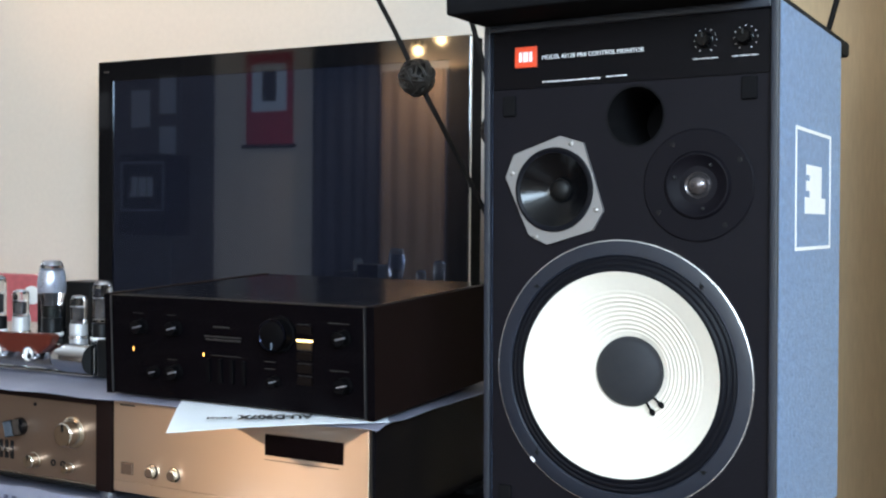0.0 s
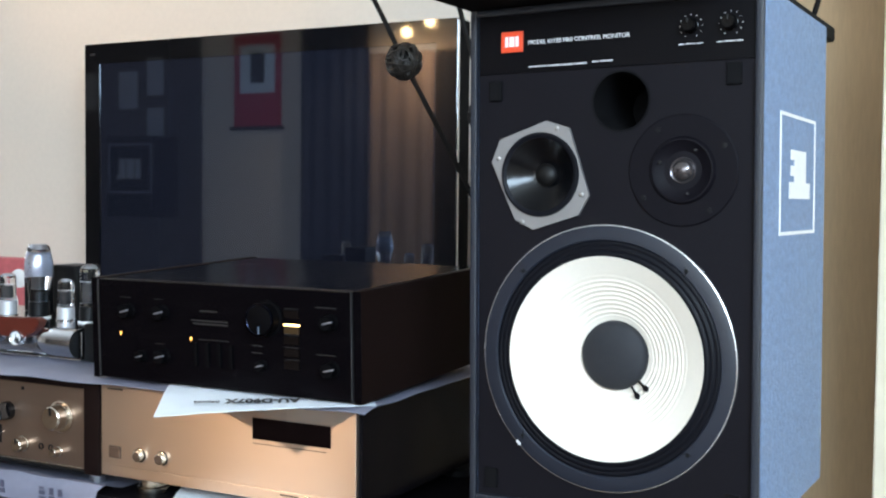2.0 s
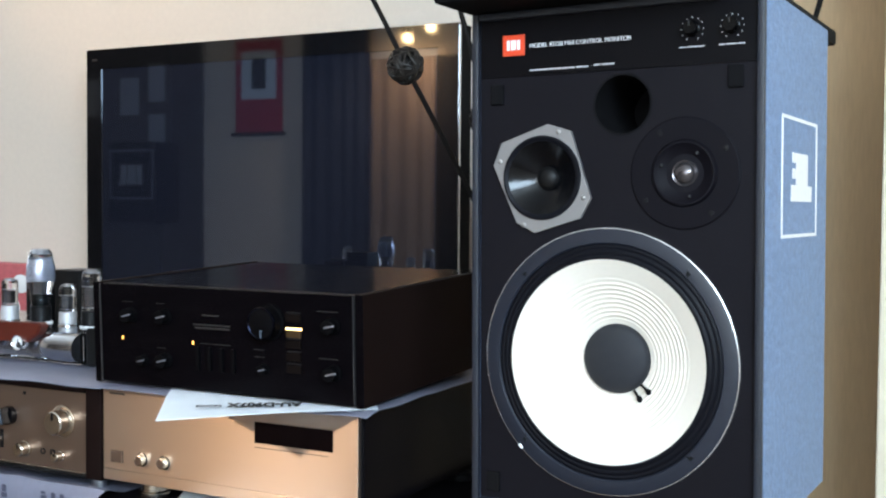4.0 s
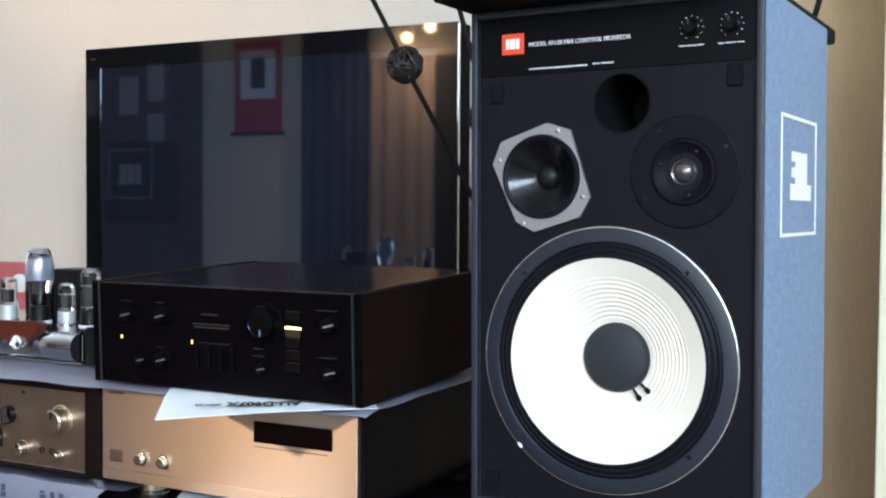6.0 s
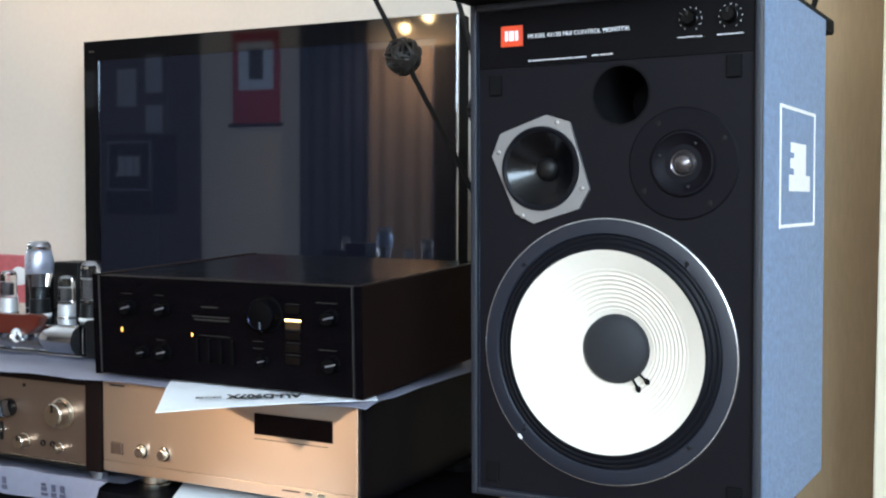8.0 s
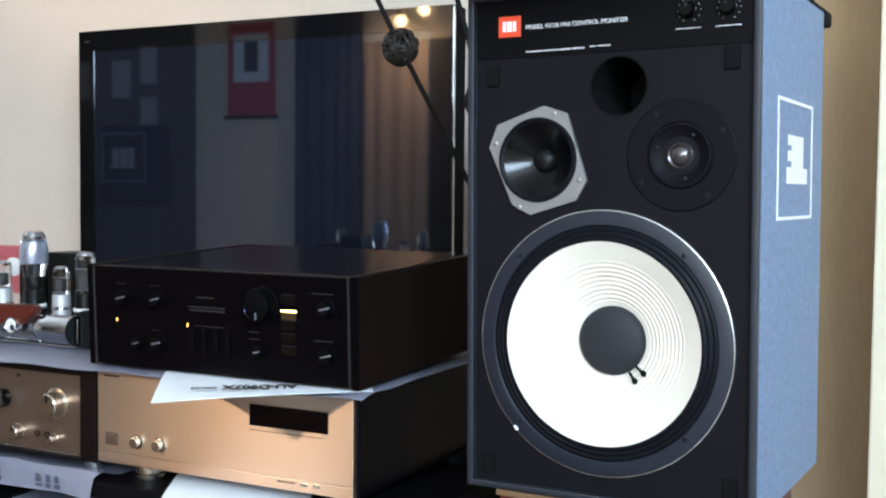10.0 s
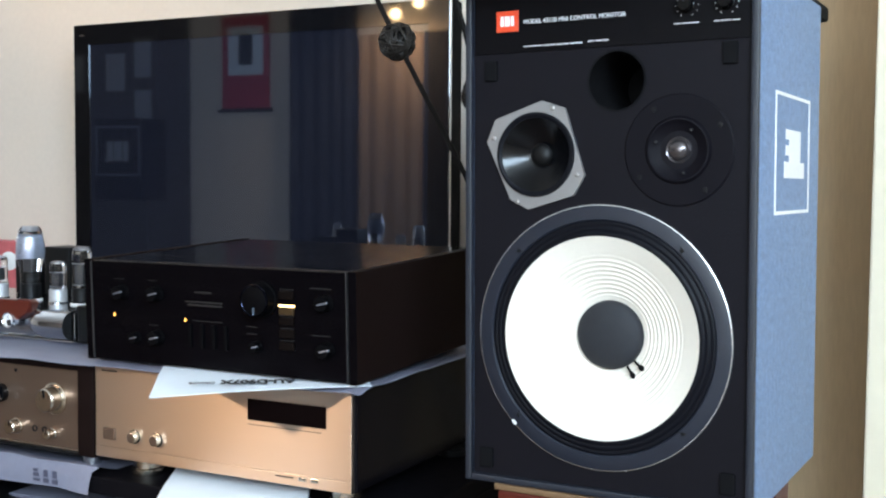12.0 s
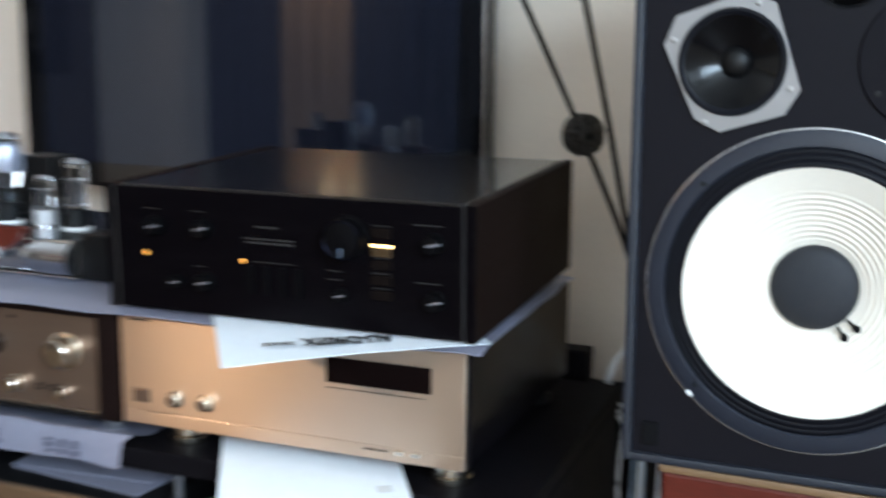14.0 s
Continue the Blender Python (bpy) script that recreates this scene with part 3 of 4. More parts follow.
# white outline and mark on the side
X = SW + 0.0006
EMBLEM = mat("bright_white_print", (0.88, 0.88, 0.88), 0.6, vary=0.05)
sm = part("side_emblem", bmesh.new(), EMBLEM, sp, "white printed frame and mark")
Y0, Y1, Z0, Z1, T = 0.078, 0.270, 0.3235, 0.4665, 0.0041
bm = bmesh.new()
for lo, hi in (((SW - 0.0005, Y0, Z0), (X, Y1, Z0 + T)), ((SW - 0.0005, Y0, Z1 - T), (X, Y1, Z1)), ((SW - 0.0005, Y0, Z0 + T), (X, Y0 + T * 1.4, Z1 - T)), ((SW - 0.0005, Y1 - T * 1.4, Z0 + T), (X, Y1, Z1 - T))):
    box(lo, hi, bm=bm)
sm.data = mesh_of("side_emblem", bm, EMBLEM, 0)
for y0, y1, z0, z1 in ((0.126, 0.151, 0.3665, 0.386), (0.132, 0.151, 0.3935, 0.4055), (0.132, 0.151, 0.4125, 0.4245), (0.1512, 0.215, 0.3665, 0.4245), (0.2152, 0.238, 0.3665, 0.386)):
    part("emblem_mark", box((SW - 0.0005, y0, z0), (X, y1, z1)), EMBLEM, sm)

# the grille lying across the top
gr = thing("speaker_grille", SPK @ pose(0.004, 0.2105, 0.5985), "black cloth speaker grille laid flat on top of the loudspeaker", "grille")
part("grille_frame", box((-0.19, -0.29, 0.0), (0.158, 0.29, 0.022), 0.004), FOAM, gr)
part("grille_cloth", box((-0.182, -0.282, 0.0215), (0.150, 0.282, 0.026), 0.002), FOAM, gr)

# stand
st = thing("speaker_stand", pose(-0.405, 1.33, 0.0, 0, 0, -2.7), "red-brown wooden beam stand under the loudspeaker", "stand")
part("front_beam", box((-0.147, -0.035, 0.552), (0.150, 0.045, 0.6180), 0.004), STANDWOOD, st, "red-brown wooden beam")
part("rear_beam", box((-0.147, 0.16, 0.552), (0.150, 0.24, 0.6180), 0.004), STANDWOOD, st)
part("top_board", box((-0.150, -0.038, 0.6184), (0.145, 0.243, 0.6268), 0.0015), TANWOOD, st, "thin tan plywood top board")
part("column", box((0.06, 0.05, 0.03), (0.14, 0.20, 0.5515), 0.004), RACK, st, "dark column")
part("base_board", box((-0.10, -0.02, 0.0), (0.176, 0.24, 0.03), 0.004), RACK, st, "dark base board")


# the rack
rk = thing("hifi_rack", Matrix(), "black lacquered rack carrying the hi-fi units", "rack")
part("top_shelf", box((-1.78, 1.295, 0.525), (-0.70, 1.80, 0.552), 0.003), RACK, rk)
part("lower_shelf", box((-1.78, 1.16, 0.36), (-0.70, 1.80, 0.385), 0.003), RACK, rk)
for x in (-1.78, -1.135, -0.725):
    part("post", box((x, 1.40, 0.0), (x + 0.025, 1.78, 0.525), 0.002), RACK, rk)
part("support_rod", lathe([(0.005, 0.3852), (0.005, 0.5248), (0, 0.5248)], 14, pose(-1.141, 1.302, 0.0)), SMOKE, rk, "thin grey metal rod")
part("back_panel", box((-1.755, 1.775, 0.02), (-0.725, 1.79, 0.52)), RACK, rk)


# gold power amplifier
ga = thing("power_amplifier", pose(-1.003, 1.318, 0.552), "champagne gold hi-fi amplifier with dark wooden sides", "amplifier")
part("front_panel", box((-0.228, 0.0, 0.0418), (0.228, 0.012, 0.168), 0.0008), GOLD, ga, "champagne gold front panel")
part("lower_strip", box((-0.228, -0.0003, 0.025), (0.228, 0.012, 0.0415), 0.0008), GOLD, ga)
part("body", box((-0.222, 0.012, 0.027), (0.222, 0.41, 0.166), 0.003), BLKPLASTIC, ga)
for s in (-1, 1):
    part("side_panel", box((min(s * 0.2225, s * 0.232), 0.008, 0.025), (max(s * 0.2225, s * 0.232), 0.43, 0.1685), 0.002), GLOSSSIDE, ga, "dark lacquered wooden side panel")
ds = part("display", box((0.057, -0.0012, 0.110), (0.188, 0.004, 0.1405), 0.0008), DISPLAY, ga, "dark display window")
part("display_line", box((0.057, -0.0006, 0.1035), (0.180, 0.001, 0.1043)), GREYINK, ga)
for x in (-0.151, -0.108):
    k = knob(ga, x, 0.0625, 0.0085, 0.009, GOLDPOL, 0.0, "knob", None, "small polished gold knob")
    part("knob_face", lathe([(0.0066, 0.0088), (0.0062, 0.0094), (0, 0.0094)], 24), BRONZE, k)
    part("shadow_gap", lathe([(0.0108, -0.0004), (0.0108, 0.0004), (0, 0.0004)], 24), BLKPLASTIC, k)
part("power_button", box((-0.211, -0.003, 0.0535), (-0.189, 0.001, 0.0705), 0.001), BRONZE, ga, "square bronze power button")
part("button_gap", box((-0.2116, -0.0004, 0.0529), (-0.1884, 0.0008, 0.0711)), BLKPLASTIC, ga)
for x in (0.150, 0.170):
    part("small_button", box((x - 0.006, -0.0022, 0.0335), (x + 0.006, 0.0, 0.0395), 0.0008), GOLDPOL, ga)
part("small_print", box((0.105, -0.0012, 0.0355), (0.135, -0.0005, 0.0372)), GREYINK, ga)
part("small_print", box((-0.215, -0.0006, 0.157), (-0.185, 0.0002, 0.1592)), GREYINK, ga)
for x in (-0.152, 0.203):
    for y in (0.03, 0.36):
        d = part("foot", lathe([(0, 0), (0.0235, 0), (0.0245, 0.004), (0.0245, 0.010), (0.021, 0.012), (0.021, 0.027), (0, 0.027)], 36), GOLDPOL if y < 0.1 else BLKPLASTIC, ga, "turned gold metal foot" if y < 0.1 else "dark rear foot")
        d.matrix_local = pose(x, y, 0)


# gold preamplifier in a wooden case
pa = thing("preamplifier", pose(-1.47, 1.33, 0.552), "gold-faced preamplifier in a dark wooden case", "preamplifier")
part("front_panel", box((-0.195, 0.0, 0.026), (0.195, 0.006, 0.1505), 0.001), BRONZE, pa, "bronze gold control panel")
part("panel_edge", box((-0.196, -0.0022, 0.0225), (0.196, 0.006, 0.0258), 0.0008), GOLDPOL, pa)
for x0, x1 in ((-0.230, -0.1965), (0.1965, 0.230)):
    part("case_side", box((x0, -0.008, 0.018), (x1, 0.33, 0.168), 0.003), ROSEWOOD, pa, "dark wooden case side")
part("case_top", box((-0.1963, -0.008, 0.1515), (0.1963, 0.33, 0.168), 0.002), ROSEWOOD, pa)
part("case_base", box((-0.1963, -0.006, 0.018), (0.1963, 0.33, 0.0222), 0.001), BLKPLASTIC, pa)
part("inner_body", box((-0.195, 0.007, 0.024), (0.195, 0.32, 0.150)), BLKPLASTIC, pa)
for x, z, r, l, mt, lb in ((0.143, 0.102, 0.0195, 0.024, GOLDPOL, "large ribbed gold volume knob"), (-0.120, 0.099, 0.0160, 0.022, GOLDPOL, "gold knob"), (-0.165, 0.099, 0.0160, 0.022, BLKPLASTIC, "black knob"), (0.060, 0.050, 0.0115, 0.018, GOLDPOL, "small gold knob"), (0.138, 0.046, 0.0075, 0.016, GOLDPOL, "small gold knob"), (-0.120, 0.056, 0.011, 0.018, GOLDPOL, "small gold knob")):
    k = knob(pa, x, z, r, l, mt, 0.0, "knob", BLKPLASTIC, lb)
    if r > 0.0155:
        part("skirt", lathe([(r * 1.3, 0.0), (r * 1.3, 0.003), (r * 1.1, 0.005), (0, 0.005)], 32), GOLDPOL if mt is not BLKPLASTIC else BLKPLASTIC, k)
for x, z, turn, face in ((0.026, 0.101, 14, BLUEKNOB), (-0.069, 0.098, -4, BLKPLASTIC)):
    k = part("selector_knob", lathe([(0, -0.001), (0.0150, -0.001), (0.0150, 0.010), (0.0140, 0.012), (0, 0.012)], 28), GLOSSBLK, pa, "black selector knob with a square block grip")
    k.matrix_local = pose(x, 0.0, z, 90)
    d = part("grip", box((-0.0105, -0.0135, 0.0115), (0.0105, 0.0135, 0.0270), 0.0012), GLOSSBLK, k)
    d.matrix_local = pose(0, 0, 0, 0, 0, turn)
    d = part("grip_face", box((-0.0090, -0.0120, 0.0271), (0.0090, 0.0120, 0.0279), 0.0003), face, k)
    d.matrix_local = pose(0, 0, 0, 0, 0, turn)
for x in (0.099, 0.120):
    d = part("jack_socket", lathe([(0.0052, 0.0), (0.0052, 0.0016), (0.0032, 0.0016), (0.0032, -0.0002), (0, -0.0002)], 20), BLKPLASTIC, pa)
    d.matrix_local = pose(x, 0, 0.050, 90)
for n in range(4):
    x = -0.032 + n * 0.0125
    part("switch_slot", box((x - 0.0036, -0.0014, 0.046), (x + 0.0036, 0.001, 0.076), 0.0006), BLKPLASTIC, pa)
    part("switch_lever", box((x - 0.0026, -0.010, 0.0585), (x + 0.0026, 0.0, 0.0645), 0.001), SILVER, pa)
part("slider_slot", box((-0.098, -0.0014, 0.040), (-0.091, 0.001, 0.085), 0.0006), BLKPLASTIC, pa)
part("slider_lever", box((-0.100, -0.011, 0.064), (-0.089, 0.0, 0.070), 0.001), SILVER, pa)
d = part("panel_screw", lathe([(0.003, 0), (0.003, 0.0012), (0, 0.0016)], 12), BLKPLASTIC, pa)
d.matrix_local = pose(0.058, 0, 0.140, 90)
for x in (-0.20, 0.20):
    for y in (0.02, 0.29):
        part("foot", lathe([(0, 0), (0.014, 0), (0.015, 0.004), (0.015, 0.018), (0, 0.018)], 20, pose(x, y, 0)), SILVER, pa)


# draped wrapping sheet over both units
def draped(name, x0, x1, y0, y1, z, drop, nx, ny, material, label, category, seed):
    """A thin soft sheet that lies on a top and sags past its front edge and right side."""
    rnd = random.Random(seed)
    ph = [rnd.uniform(0, 6) for _ in range(6)]
    bm = bmesh.new()
    rows = []
    for j in range(ny + 1):
        row = []
        for i in range(nx + 1):
            u, v = i / nx, j / ny
            x, y = x0 + (x1 - x0) * u, y0 + (y1 - y0) * v
            wave = 0.5 + 0.5 * math.sin(11 * u + ph[0]) * math.sin(23 * u + ph[1])
            edge = max(0.0, 1 - v * ny / 2.0)
            zz = z + 0.0012 * (1 + math.sin(40 * u + ph[2]) * math.sin(17 * v + ph[3])) - drop * edge ** 1.5 * (0.5 + wave)
            right = max(0.0, (x + 0.770) / 0.03)
            zz -= 0.0035 * min(right, 1.0) * (1 + 0.5 * math.sin(21 * v + ph[4]))
            x -= 0.016 * v * min(max(right, 0.0), 1.0)
            row.append(bm.verts.new((x + 0.002 * math.sin(19 * v + ph[5]) * (u > 0.95), y + 0.006 * (wave - 0.5) * edge, zz)))
        rows.append(row)
    for a, b in zip(rows, rows[1:]):
        for k in range(nx):
            bm.faces.new((a[k], a[k + 1], b[k + 1], b[k]))
    ob = solid(name, bm, material, label, category)
    md = ob.modifiers.new("thick", "SOLIDIFY")
    md.thickness = 0.0012
    return ob


draped("wrapping_sheet", -1.76, -0.752, 1.300, 1.735, 0.7240, 0.006, 60, 24, PLASTICBAG, "pale translucent wrapping sheet spread over the lower units", "sheet", 3)

# printed leaflet poking out under the amplifier
LEAF = Matrix(((-0.818, 0.574, 0, -0.985), (-0.575, -0.819, 0, 1.158), (0, 0, 1, 0.7222), (0, 0, 0, 1)))
lf = thing("leaflet", LEAF, "white printed leaflet sticking out under the black amplifier", "leaflet")
bm = bmesh.new()
grid = [[bm.verts.new((-0.29 + 0.29 * i / 12, -0.20 + 0.20 * j / 8, 0.0045 * 1 - 0.016 * (i / 12) ** 2 * max(0, j / 8 - 0.35))) for j in range(9)] for i in range(13)]
for a, b in zip(grid, grid[1:]):
    for k in range(8):
        bm.faces.new((a[k], b[k], b[k + 1], a[k + 1]))
sheet = part("sheet", bm, PAPER, lf)
mdf = sheet.modifiers.new("thick", "SOLIDIFY")
mdf.thickness = 0.0008


# black integrated amplifier
am = thing("integrated_amplifier", pose(-0.9975, 1.307, 0.7265, 2.2), "black integrated amplifier with glossy lid and rosewood sides", "amplifier")
DARKTRIM = mat("dim_metal_trim", (0.10, 0.095, 0.097), 0.4, metal=0.8, vary=0.2, scale=60)
POINTER = mat("bluish_metal_pointer", (0.30, 0.33, 0.40), 0.35, metal=0.8, vary=0.1)
KNOBBLK = mat("matt_black_knob", (0.0022, 0.0020, 0.0024), 0.6, vary=0.1, spec=0.03)
AW, AH, AD = 0.2225, 0.1525, 0.395
for x in (-0.17, 0.17):
    part("rear_foot", lathe([(0, -0.0145), (0.016, -0.0145), (0.018, 0.007), (0, 0.007)], 20, pose(x, 0.36, 0.0)), BLKPLASTIC, am)
part("front_panel", box((-AW, 0.0, 0.004), (AW, 0.012, AH - 0.001), 0.0006), AMPBLACK, am, "black anodised front panel")
part("lid", box((-AW, 0.012, 0.006), (AW, AD, AH), 0.0012), AMPTOP, am, "black lid with a satin gloss")
for s in (-1, 1):
    part("side_panel", box((min(s * (AW + 0.0035), s * (AW + 0.015)), 0.002, 0.002), (max(s * (AW + 0.0035), s * (AW + 0.015)), AD + 0.004, AH + 0.001), 0.0006), ROSEWOOD, am, "dark rosewood side panel")
    # added black plate: shade on the rosewood's front, away from the window light
    part("cheek_shade", box((min(s * (AW + 0.0035), s * (AW + 0.015)), 0.0004, 0.002), (max(s * (AW + 0.0035), s * (AW + 0.015)), 0.0016, AH + 0.001)), AMPBLACK, am, "thin black plate that darkens the unlit front of the side cheek")
    part("edge_trim", box((min(s * (AW + 0.0004), s * (AW + 0.0018)), -0.0015, 0.004), (max(s * (AW + 0.0004), s * (AW + 0.0012)), 0.010, AH - 0.001), 0.0003), DARKTRIM, am, "thin bright corner trim")
for x, z, r, l in ((-0.1715, 0.107, 0.0105, 0.016), (-0.1065, 0.108, 0.0105, 0.016), (-0.1065, 0.044, 0.0105, 0.016), (-0.148, 0.041, 0.008, 0.012), (0.1825, 0.110, 0.0105, 0.016), (0.1840, 0.0465, 0.0105, 0.016), (0.0695, 0.0435, 0.0075, 0.012)):
    x += 0.0085
    k = knob(am, x, z, r, l, KNOBBLK, 0.0, "knob", None, "small black knob with a bright pointer")
    part("pointer", box((-r * 0.11, -r * 1.20, l - 0.001), (r * 0.11, r * 0.40, l + 0.0010), 0.0006), POINTER, k)
    k.matrix_local = pose(x, 0.0, z, 90) @ pose(0, 0, 0, 0, 0, 104)
k = knob(am, 0.0885, 0.1100, 0.0225, 0.022, KNOBBLK, 0.0, "volume_knob", None, "large black volume knob", 40)
part("rim", lathe([(0.0228, 0.0195), (0.0232, 0.0208), (0.0226, 0.0222), (0.0205, 0.0225), (0.0198, 0.0218)], 48), mat("blue_black_metal", (0.014, 0.016, 0.028), 0.22, metal=1.0, vary=0.2), k, "bluish polished knob rim")
part("pointer", box((-0.0016, -0.019, 0.022), (0.0016, -0.009, 0.0230), 0.0008), BLUEKNOB, k)
part("mode_bar", box((0.1150, -0.0015, 0.1012), (0.1410, 0.001, 0.1040), 0.0006), LEDYEL, am, "lit yellow indicator bar")
part("lit_button", box((0.1162, -0.0028, 0.0905), (0.1400, 0.001, 0.1008), 0.001), mat("dim_amber_button", (0.02, 0.011, 0.004), 0.4, emit=(1.0, 0.55, 0.12, 0.022)), am, "dimly lit amber push button")
for z in (0.1175, 0.0815, 0.0640, 0.0470):
    part("mode_button", box((0.1160, -0.0035, z - 0.0055), (0.1405, 0.001, z + 0.0055), 0.001), BUTTON, am, "smoked bronze push button")
    part("small_print", box((0.1165, -0.0006, z + 0.0070), (0.1390, 0.0002, z + 0.0080)), GREYINK, am)
for x, z in ((-0.1805, 0.0725), (-0.0475, 0.0725)):
    part("indicator", box((x - 0.0008, -0.0012, z - 0.0026), (x + 0.0008, 0.0008, z + 0.0026), 0.0003), LEDAMBER, am, "amber indicator lamp")
for n in range(4):
    x = -0.038 + n * 0.021
    part("slide_switch", box((x - 0.003, -0.004, 0.034), (x + 0.003, 0.001, 0.068), 0.0006), KNOBBLK, am)
for a, b, z, h in ((-0.030, 0.000, 0.1135, 0.0022), (-0.0465, 0.0195, 0.0995, 0.0020), (-0.0430, 0.0190, 0.0950, 0.0024), (-0.0350, 0.0200, 0.0725, 0.0009), (-0.180, -0.160, 0.1265, 0.0010), (-0.115, -0.098, 0.1265, 0.0010), (-0.115, -0.098, 0.0610, 0.0010), (0.166, 0.200, 0.1290, 0.0012), (0.168, 0.198, 0.0650, 0.0012), (0.060, 0.078, 0.0600, 0.0010), (0.060, 0.078, 0.0700, 0.0010)):
    part("small_print", box((a, -0.0006, z - h / 2), (b, 0.0002, z + h / 2)), GREYINK, am)


# valve amplifier
va = thing("valve_amplifier", pose(-1.56, 1.415, 0.7275), "valve amplifier with a polished steel chassis and clear glass valves", "valve amplifier")
part("chassis", box((-0.30, 0.004, 0.004), (0.187, 0.27, 0.050), 0.004), STEEL, va, "polished steel chassis")
part("base_lip", box((-0.305, -0.004, 0.0), (0.190, 0.20, 0.0038), 0.001), CHROME, va)
part("end_cap", box((0.1905, 0.005, 0.0), (0.238, 0.20, 0.063), 0.003), BLKPLASTIC, va, "black end cover")
part("cowl", lathe([(0, -0.004), (0.009, -0.002), (0.018, 0.008), (0.0235, 0.024), (0.0245, 0.040), (0.0245, 0.089), (0, 0.089)], 32, pose(0.096, 0.002, 0.0290, 0, 90)), STEEL, va, "bullet-shaped polished cowl")
part("meter_board", prism([(-0.078, 0.060), (-0.072, 0.047), (-0.054, 0.033), (0.072, 0.033), (0.096, 0.048), (0.106, 0.064), (0.098, 0.068), (-0.072, 0.064)], 0.02, 0.002), REDWOOD, va, "red-stained wooden meter board").matrix_local = pose(0.0, -0.012, 0.0)
for x in (-0.023, 0.053):
    mt = part("meter", lathe([(0, 0), (0.0135, 0), (0.0135, 0.010), (0.0128, 0.012), (0.0112, 0.011), (0.0112, 0.009), (0, 0.009)], 32), CHROME, va, "small round meter")
    mt.matrix_local = pose(x, -0.004, 0.0320, 90)
    part("dial", lathe([(0.0110, 0.0093), (0, 0.0096)], 28), WHITEINK, mt)
    part("needle", box((-0.0006, -0.004, 0.0098), (0.0006, 0.007, 0.0103)), BLACKINK, mt)
    part("dial_cover", lathe([(0.0055, 0.0096), (0.005, 0.0108), (0, 0.0110)], 20, pose(0.002, -0.0045, 0)), BLACKINK, mt)


FLASH = mat("pale_getter_flash", (0.56, 0.61, 0.74), 0.30, metal=0.6, vary=0.2, scale=60)


def valve(name, x, y, h, r, base, basemat, shape, label):
    """A glass valve: base, ring, envelope, plates inside, mica discs and getter flash."""
    v = part(name, lathe([(0, 0.003), (r * 0.98, 0.003), (r * 1.0, base * 0.2), (r * 1.0, base), (r * 0.9, base + 0.001), (0, base + 0.001)], 28), basemat, va, label)
    v.matrix_local = pose(x, y, 0.050)
    part("socket_ring", lathe([(0, 0), (r * 1.12, 0), (r * 1.12, 0.0028), (0, 0.0028)], 28), WHITEINK if basemat is BLKPLASTIC else SILVER, v, "pale socket ring")
    g = h - base
    if shape == "st":
        prof = [(r * 0.90, base), (r * 0.98, base + g * 0.14), (r * 1.10, base + g * 0.30), (r * 1.32, base + g * 0.42), (r * 1.38, base + g * 0.54), (r * 1.34, base + g * 0.68), (r * 1.16, base + g * 0.82), (r * 1.06, base + g * 0.92), (r * 0.80, base + g * 0.985), (0, h)]
        part("getter_flash", lathe([(r * 1.20, base + g * 0.44), (r * 1.29, base + g * 0.54), (r * 1.25, base + g * 0.68), (r * 1.08, base + g * 0.81)], 32), FLASH, v, "pale silvery flash inside the bulb")
        part("dark_shield", lathe([(r * 0.80, base + 0.001), (r * 0.84, base + g * 0.12), (r * 0.72, base + g * 0.22), (0, base + g * 0.23)], 32), BLKPLASTIC, v, "dark inner shield of the lower bulb")
    else:
        prof = [(r * 0.93, base), (r * 0.94, base + g * 0.82), (r * 0.82, base + g * 0.93), (r * 0.48, h - 0.001), (0, h)]
    part("envelope", lathe(prof, 32), GLASS, v, "clear glass envelope")
    part("plate", box((-r * 0.42, -r * 0.3, base + g * 0.10), (r * 0.42, r * 0.3, base + g * 0.55), 0.002), SMOKE, v, "grey metal plates")
    for f in (0.08, 0.58):
        part("mica_disc", lathe([(0, base + g * f), (r * 0.78, base + g * f), (r * 0.78, base + g * f + 0.0006), (0, base + g * f + 0.0006)], 20), GETTER, v)
    part("getter", lathe([(r * 0.60, h - g * 0.11), (r * 0.52, h - g * 0.06), (r * 0.30, h - 0.0035), (0, h - 0.003)], 24), GETTER, v, "silvery getter flash")
    return v


valve("valve", -0.167, 0.112, 0.105, 0.0150, 0.026, BLKPLASTIC, "t", "slim glass valve on a black base")
valve("valve", -0.112, 0.116, 0.080, 0.0160, 0.028, COLLAR, "t", "short valve in a silver shield base")
valve("valve", -0.034, 0.118, 0.137, 0.0188, 0.030, BLKPLASTIC, "st", "tall shouldered glass valve")
valve("valve", 0.042, 0.110, 0.076, 0.0158, 0.024, COLLAR, "t", "short valve in a silver shield base")
valve("valve", 0.100, 0.110, 0.104, 0.0185, 0.028, BLKPLASTIC, "t", "stout glass valve on a black base")
for x, h in ((-0.125, 0.120), (-0.048, 0.143)):
    part("transformer", box((x - 0.033, 0.195, 0.050), (x + 0.033, 0.255, h), 0.003), BLKPLASTIC, va, "black transformer cover")

